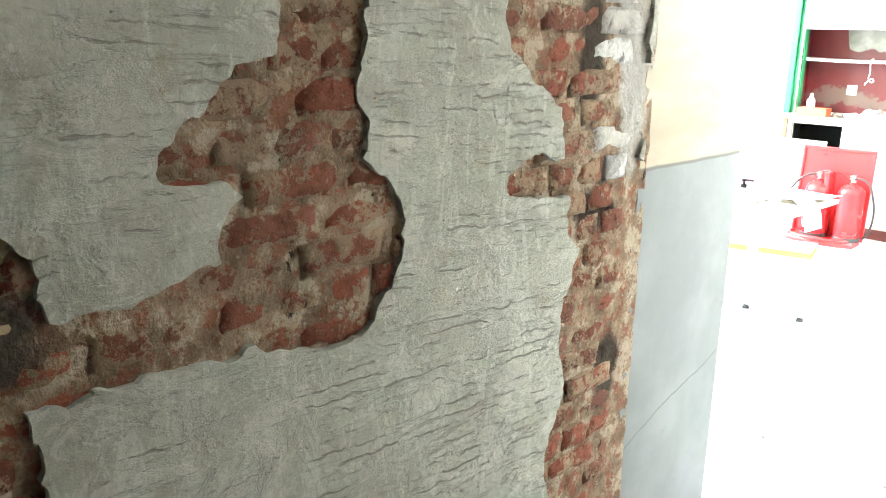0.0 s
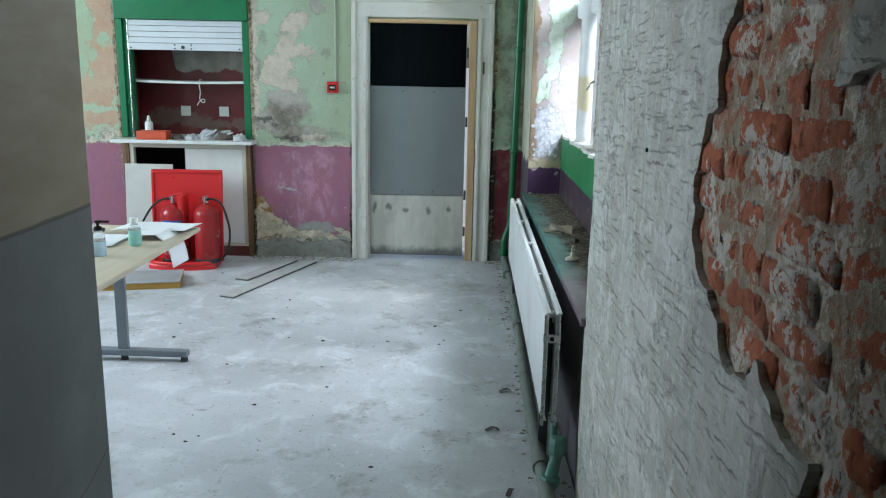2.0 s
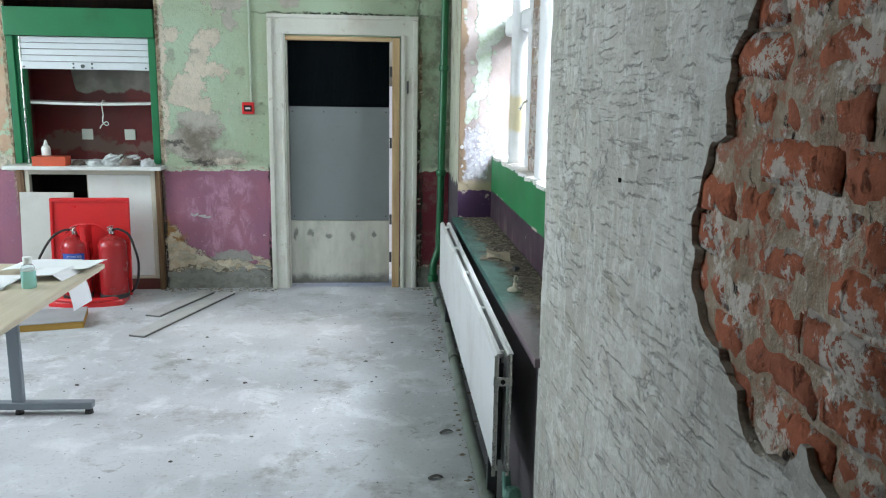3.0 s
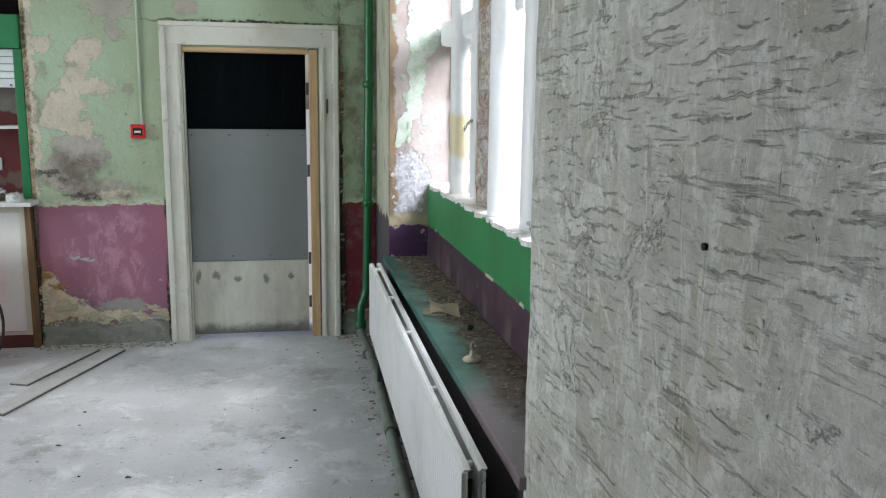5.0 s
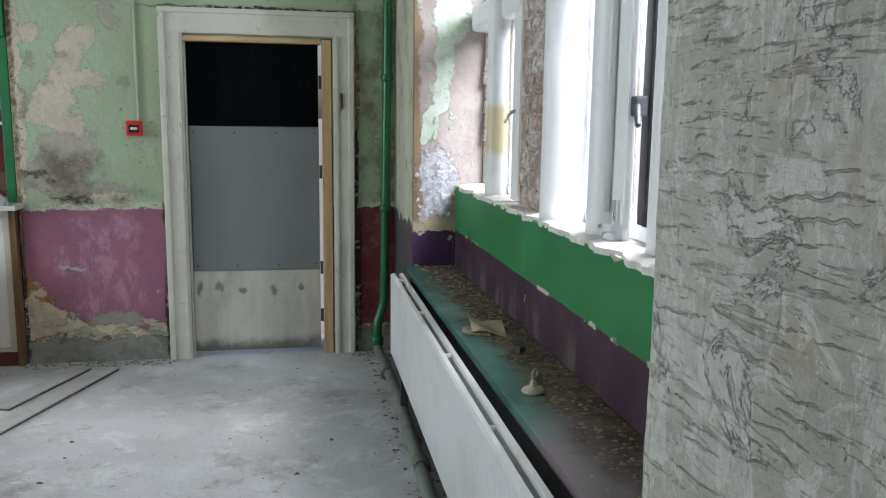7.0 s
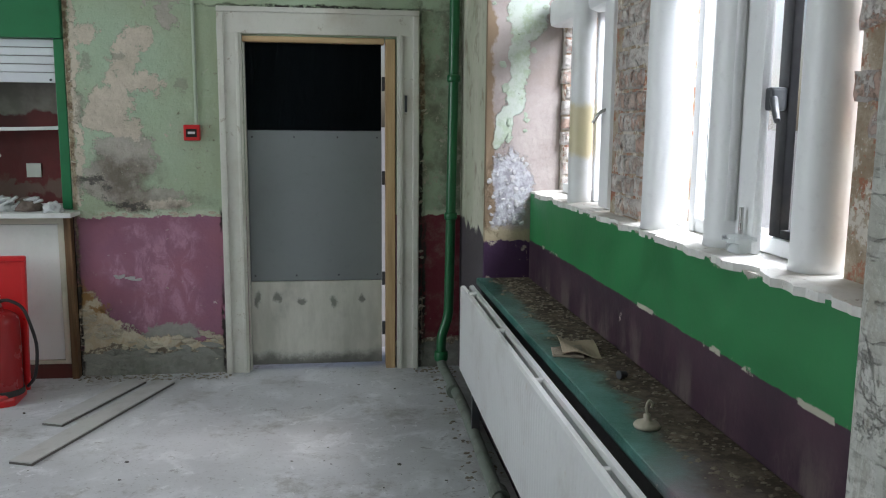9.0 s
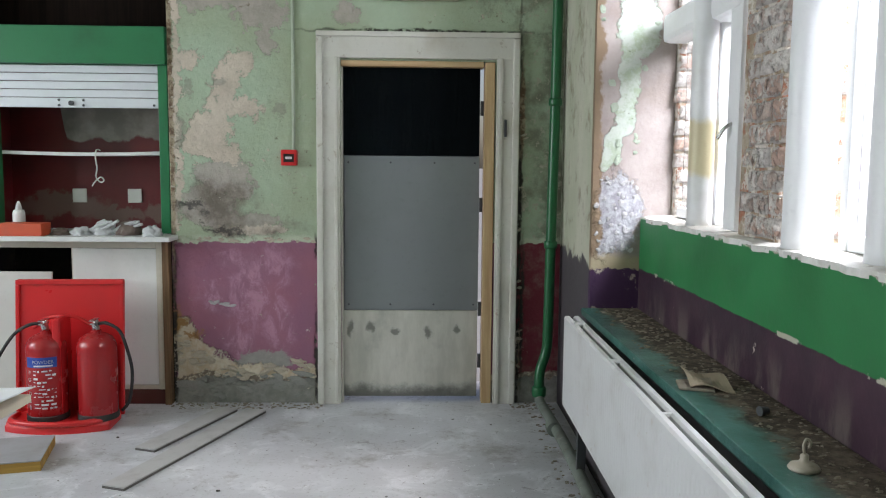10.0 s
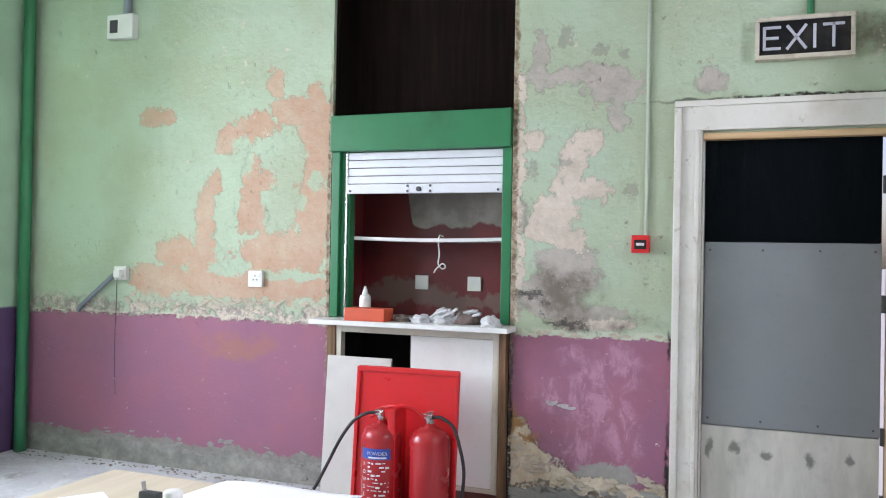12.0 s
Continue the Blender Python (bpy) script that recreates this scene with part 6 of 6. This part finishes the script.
# ---- table and what lies on it ----
table = thing("folding_table", (-2.105, 4.30, 0.0), "beech laminate table on grey steel T-legs", "table", turn=-1.0)
part("tabletop", boxes(((-0.40, -0.95, 0.715), (0.40, 0.68, 0.740)), bevel=0.005), BEECH, table, "beech laminate top")
part("edge_band", boxes(((0.4005, -0.948, 0.717), (0.403, 0.678, 0.738)), ((-0.398, 0.6805, 0.717), (0.398, 0.683, 0.738))), BEECH, table)
for y in (-0.75, 0.48):
    leg = part("leg", boxes(((-0.030, y - 0.016, 0.05), (0.030, y + 0.016, 0.715)), bevel=0.006), GREY_STEEL, table, "grey steel upright")
    part("foot", boxes(((-0.37, y - 0.030, 0.028), (0.37, y + 0.030, 0.066)), bevel=0.010), GREY_STEEL, leg)
    part("head_rail", boxes(((-0.33, y - 0.020, 0.690), (0.33, y + 0.020, 0.714)), bevel=0.003), DARK_STEEL, leg)
    for x in (-0.345, 0.345, 0.0):
        part("pad", rod(bmesh.new(), (x, y, 0.0), (x, y, 0.028), 0.022, 0.018, 12), RUBBER, leg)
part("stretcher", boxes(((-0.015, -0.74, 0.660), (0.015, 0.47, 0.700)), bevel=0.004), DARK_STEEL, table)

TT = 0.741
def paper(origin, u, v, wave, label, name="paper_sheet"):
    return tagged(part(name, sheet(bmesh.new(), origin, u, v, 22, 10, wave, 0.0012), PAPER, smooth=True), label, "paper", "papers on the table")


def over_edge(s, t):
    """Flat on the top, then curling down past the edge."""
    d = max(0.0, s - 0.62)
    return (-0.30 * d * d, 0, -0.9 * d * d - 0.10 * d + 0.012 * math.sin(3 * s) * (s < 0.62))


paper((-2.10, 4.72, TT + 0.002), (0.40, 0.02, 0), (0.03, 0.22, 0), lambda s, t: (0, 0, 0.012 + 0.010 * math.sin(4 * s + 1) + 0.02 * s), "long white paper sheet lying curled on the table")
paper((-1.98, 4.56, TT + 0.018), (0.30, 0.03, 0), (0.02, 0.20, 0), over_edge, "white paper sheet curling over the table's edge")
paper((-2.22, 4.40, TT + 0.002), (0.26, 0.0, 0), (0.0, 0.30, 0), lambda s, t: (0, 0, 0.004 + 0.004 * math.sin(5 * t)), "white paper sheet flat on the table")
pad = thing("spiral_notebook", (-2.26, 4.58, TT), "open white spiral-bound notebook", "notebook", turn=-35)
part("pages", boxes(((-0.16, -0.11, 0), (0.02, 0.11, 0.010)), bevel=0.002), PAPER, pad)
for k in range(16):
    part("ring", tube(bmesh.new(), [(0.012, -0.10 + 0.0133 * k, 0.003), (0.024, -0.10 + 0.0133 * k, 0.012), (0.012, -0.10 + 0.0133 * k, 0.020), (0.004, -0.10 + 0.0133 * k, 0.010)], 0.0022, 6, 3), BLACK, pad)


def gel_bottle(at, liquid, label, pump):
    fill = 0.080 if pump else 0.095
    ob = thing("hand_gel_bottle", at, label, "bottle", "gel bottles")
    part("body", lathe(bmesh.new(), [(0.031, fill + 0.002), (0.032, fill + 0.003), (0.032, 0.106), (0.026, 0.125), (0.014, 0.135), (0.014, 0.145)], sides=28), CLEAR, ob, "clear plastic", True)
    part("gel", lathe(bmesh.new(), [(0.028, 0.0), (0.032, 0.006), (0.032, fill), (0.030, fill + 0.0005)], sides=28), liquid, ob, "coloured gel", True)
    if pump:
        cap = part("pump", lathe(bmesh.new(), [(0.018, 0.140), (0.018, 0.158), (0.007, 0.162), (0.007, 0.178), (0.014, 0.180), (0.014, 0.190)], sides=18), BLACK, ob, "black pump top", True)
        part("spout", boxes(((-0.008, -0.008, 0.182), (0.055, 0.008, 0.192)), bevel=0.003), BLACK, cap)
    else:
        part("cap", lathe(bmesh.new(), [(0.019, 0.138), (0.020, 0.142), (0.020, 0.172), (0.017, 0.176)], sides=20), OFF_WHITE, ob, "white cap", True)
    for o in ob.children_recursive:
        o.data.transform(Matrix.Diagonal((1, 1, 0.82 if not pump else 0.9, 1)))
    return ob


gel_bottle((-1.865, 4.46, TT), TEAL_LIQUID, "clear bottle of mint green hand gel, white cap", False)
gel_bottle((-1.945, 4.22, TT), BLUE_LIQUID, "clear bottle of pale blue gel with black pump", True)
tape = thing("small_clamp", (-2.19, 4.78, TT), "small dark metal clip lying on the table", "clip")
part("body", boxes(((-0.03, -0.012, 0), (0.03, 0.012, 0.022)), bevel=0.005), DARK_STEEL, tape)
part("pin", rod(bmesh.new(), (-0.02, 0, 0.02), (-0.025, 0, 0.045), 0.006, sides=8), STEEL, tape)

# ---- bricks, one by one, where the plaster has gone ----
def brick_mesh(name, length, height, depth, seed, rough):
    """A worn brick whose face looks along +x; its edges are rounded and chipped."""
    nu, nv = 5, 3
    verts, faces = [], []
    for i in range(nu + 1):
        for j in range(nv + 1):
            u, v = i / nu, j / nv
            y, z = (u - 0.5) * length, (v - 0.5) * height
            border = min(u, 1 - u) * nu < 0.5 or min(v, 1 - v) * nv < 0.5
            x = rough * noise.noise((y * 25, z * 25, seed)) - (0.006 if border else 0.0)
            if border:
                y += 0.009 * noise.noise((y * 34, z * 34, seed + 3))
                z += 0.009 * noise.noise((y * 34, z * 34, seed + 6))
            verts.append((x, y, z))
    idx = lambda i, j: i * (nv + 1) + j
    for i in range(nu):
        for j in range(nv):
            faces.append((idx(i, j), idx(i + 1, j), idx(i + 1, j + 1), idx(i, j + 1)))
    ring = [idx(i, 0) for i in range(nu + 1)] + [idx(nu, j) for j in range(1, nv + 1)] + [idx(i, nv) for i in range(nu - 1, -1, -1)] + [idx(0, j) for j in range(nv - 1, 0, -1)]
    base = len(verts)
    for k in ring:
        verts.append((-depth, verts[k][1], verts[k][2]))
    for k in range(len(ring)):
        q = (k + 1) % len(ring)
        faces.append((ring[k], base + k, base + q, ring[q]))
    me = bpy.data.meshes.new(name)
    me.from_pydata(verts, [], faces)
    me.polygons.foreach_set("use_smooth", [True] * len(me.polygons))
    return me


def brick_set(material, seed, rough):
    out = {}
    for kind, length in (("stretcher", 0.215), ("header", 0.103)):
        out[kind] = []
        for k in range(6):
            me = brick_mesh("brick", length, 0.064, 0.05, seed + 7 * k, rough)
            me.materials.append(material)
            out[kind].append(me)
    return out


def lay(parent, sets, facing, face, span, heights, inside, seed, turn=0.0):
    """Courses of bricks on a wall. facing: +1 if the wall looks along +x. inside(y, z) tells which bricks show; sets(y, z) their kind."""
    r = random.Random(seed)
    z, course = heights[0], 0
    while z < heights[1]:
        y = span[0] - (0.06 if course % 2 else 0.0)
        while y < span[1]:
            kind = "header" if (course % 2 and r.random() < 0.8) or r.random() < 0.15 else "stretcher"
            length = 0.215 if kind == "stretcher" else 0.103
            cy, cz = y + length / 2, z + 0.032
            if inside(cy, cz, length):
                ob = new("brick", r.choice(sets(cy, cz)[kind]))
                ob.parent = parent
                ob.matrix_local = pose(face + facing * r.uniform(-0.007, 0.003), cy, cz, r.uniform(-2.0, 2.0), r.uniform(-3, 3), (0 if facing > 0 else 180) + r.uniform(-2.5, 2.5))
            y += length + 0.011
        z += 0.075
        course += 1


SET_L, SET_R, SET_W, SET_P = brick_set(BRICK_L, 1, 0.008), brick_set(BRICK_R, 60, 0.009), brick_set(BRICK_W, 120, 0.006), brick_set(BRICK_P, 180, 0.008)


def near_hole(hole):
    return lambda y, z, length: min(hole(y, z), hole(y - length / 2, z), hole(y + length / 2, z)) < 0.004


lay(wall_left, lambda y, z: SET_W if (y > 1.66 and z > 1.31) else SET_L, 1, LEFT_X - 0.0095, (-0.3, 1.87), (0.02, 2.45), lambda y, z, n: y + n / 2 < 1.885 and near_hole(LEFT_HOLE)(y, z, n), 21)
lay(wall_east_pier, lambda y, z: SET_R, -1, RIGHT_X + 0.0100, (0.3, 2.25), (0.5, 2.3), near_hole(RIGHT_HOLE), 22)

# brick pier between the windows and the broken brick jambs
pier_brick = structure("window_pier", boxes(((0.595, 5.08, 1.20), (0.82, 5.385, 3.20))), MORTAR_PALE, "broken brick pier between the windows", "pier")
lay(pier_brick, lambda y, z: SET_P, -1, 0.582, (5.09, 5.36), (1.21, 3.14), lambda y, z, n: y + n / 2 < 5.40, 23)
for k in range(26):
    ob = new("brick", SET_P["header" if k % 2 else "stretcher"][k % 6])
    ob.parent = pier_brick
    ob.matrix_local = pose(0.70, 5.072, 1.245 + 0.075 * k, 0, 0, -90 + 2 * math.sin(5 * k))
jamb_far = structure("window_jamb_far", boxes(((0.685, 6.40, 1.20), (0.88, 6.49, 3.20))), MORTAR_PALE, "broken brick window jamb", "jamb")
jamb_near = structure("window_jamb_near", boxes(((0.655, 3.835, 1.20), (0.88, 3.99, 3.20))), MORTAR_PALE, "broken brick window jamb", "jamb")
lay(jamb_near, lambda y, z: SET_P, -1, 0.643, (3.845, 3.97), (1.21, 3.14), lambda y, z, n: n < 0.2, 25)
r_j = random.Random(31)
for k in range(26):
    ob = new("brick", r_j.choice(SET_P["header"]))
    ob.parent = jamb_far
    ob.matrix_local = pose(0.735 + r_j.uniform(-0.012, 0.012), 6.385 + r_j.uniform(-0.006, 0.006), 1.24 + 0.075 * k, 0, r_j.uniform(-2, 2), -90 + r_j.uniform(-3, 3))


# ---- torn flakes of plaster and paint that stand off the door wall ----
def flake_mesh(seed, material):
    """A thin ragged scale, thicker in the middle, lying on a wall that looks along -y."""
    r = random.Random(seed)
    k = 11
    rim = [(0.5 * math.cos(q * math.tau / k) * r.uniform(0.65, 1.1), 0.5 * math.sin(q * math.tau / k) * r.uniform(0.55, 1.1)) for q in range(k)]
    verts = [(x, 0.0, z) for x, z in rim] + [(x * 0.93, -r.uniform(0.5, 1.0), z * 0.93) for x, z in rim] + [(0, -1.1, 0)]
    faces = [(q, (q + 1) % k, k + (q + 1) % k, k + q) for q in range(k)] + [(k + q, k + (q + 1) % k, 2 * k) for q in range(k)]
    me = bpy.data.meshes.new("flake")
    me.from_pydata(verts, [], faces)
    me.materials.append(material)
    return me


FLAKES = {"pale": [flake_mesh(k, paint("pale_plaster_flake", (0.52, 0.46, 0.36), 0.85, (0.24, 0.19, 0.13), 0.7, 18, bump=0.6)) for k in range(5)],
          "grey": [flake_mesh(20 + k, paint("grey_render_flake", (0.30, 0.30, 0.27), 0.9, (0.13, 0.12, 0.10), 0.7, 18, bump=0.6)) for k in range(5)],
          "rose": [flake_mesh(40 + k, paint("rose_paint_flake", (0.42, 0.25, 0.29), 0.7, (0.26, 0.13, 0.17), 0.5, 18, bump=0.4)) for k in range(3)]}
FLAKES["mint"] = [flake_mesh(60 + k, paint("pale_green_paint_scale", (0.36, 0.42, 0.33), 0.7, (0.30, 0.32, 0.22), 0.6, 18, bump=0.4)) for k in range(4)]
FLAKES["lime"] = [flake_mesh(80 + k, paint("white_lime_scale", (0.48, 0.47, 0.47), 0.85, (0.32, 0.29, 0.28), 0.6, 18, bump=0.6)) for k in range(4)]
r_f = random.Random(77)


def strew(kind, count, x0, x1, z_of, spread, size, thick):
    for _ in range(count):
        ob = new("flake", r_f.choice(FLAKES[kind]))
        ob.parent = wall_north
        x = r_f.uniform(x0, x1)
        s = size * r_f.uniform(0.4, 1.0)
        ob.matrix_local = pose(x, DOOR_Y + 0.001, z_of(x) + r_f.uniform(-spread, spread), r_f.uniform(-6, 6), r_f.uniform(-25, 25), 0) @ Matrix.Diagonal((s * r_f.uniform(0.9, 1.9), thick * r_f.uniform(0.4, 1.0), s * r_f.uniform(0.4, 0.8), 1))


foot_line = lambda x: 0.20 + 0.03 * math.sin(9 * x) + (0.05 if x < -1.75 else 0.0)
strew("pale", 34, -1.95, -1.15, foot_line, 0.035, 0.075, 0.020)
strew("grey", 30, -1.95, -1.15, lambda x: 0.11, 0.08, 0.10, 0.012)
strew("pale", 10, -1.97, -1.80, lambda x: 0.38 - 0.8 * (x + 1.97), 0.05, 0.05, 0.014)
strew("pale", 46, -4.6, -3.13, lambda x: 1.06 + 0.02 * math.sin(5 * x), 0.045, 0.060, 0.010)
strew("grey", 40, -5.3, -3.13, lambda x: 0.12, 0.09, 0.065, 0.010)
strew("pale", 22, -1.96, -1.14, lambda x: 0.985, 0.012, 0.040, 0.007)
strew("pale", 16, -1.965, -1.935, lambda x: r_f.uniform(1.0, 2.6), 0.0, 0.035, 0.012)
strew("rose", 12, -1.9, -1.2, lambda x: r_f.uniform(0.35, 0.9), 0.0, 0.022, 0.003)
strew("rose", 12, -5.0, -3.3, lambda x: r_f.uniform(0.3, 0.8), 0.0, 0.022, 0.003)
strew("pale", 10, 0.065, 0.10, lambda x: r_f.uniform(0.1, 2.1), 0.0, 0.035, 0.010)
strew("lime", 8, -1.78, -1.64, lambda x: 0.60 - 0.15 * (x + 1.71), 0.012, 0.05, 0.012)

# curling scales round the tongue of old paint on the window's reveal
for k in range(34):
    z = r_f.uniform(1.45, 2.7)
    half = 0.045 + 0.10 * min(1.0, max(0.0, (z - 1.5) / 0.8))
    x = 0.455 + r_f.choice((-1, 1)) * half * r_f.uniform(0.7, 1.1)
    ob = new("flake", r_f.choice(FLAKES["mint"]))
    ob.parent = reveal
    s = 0.045 * r_f.uniform(0.4, 1.0)
    ob.matrix_local = pose(x, REVEAL_Y - 0.0115, z, r_f.uniform(-8, 8), r_f.uniform(-40, 40), 0) @ Matrix.Diagonal((s, 0.010 * r_f.uniform(0.4, 1.0), s * r_f.uniform(0.8, 1.6), 1))
for k in range(40):
    ob = new("flake", r_f.choice(FLAKES["lime"]))
    ob.parent = reveal
    s = 0.035 * r_f.uniform(0.4, 1.0)
    ob.matrix_local = pose(r_f.uniform(0.32, 0.52), REVEAL_Y - 0.0115, r_f.uniform(1.0, 1.38), 0, r_f.uniform(-60, 60), 0) @ Matrix.Diagonal((s, 0.009 * r_f.uniform(0.4, 1.0), s * r_f.uniform(0.6, 1.3), 1))
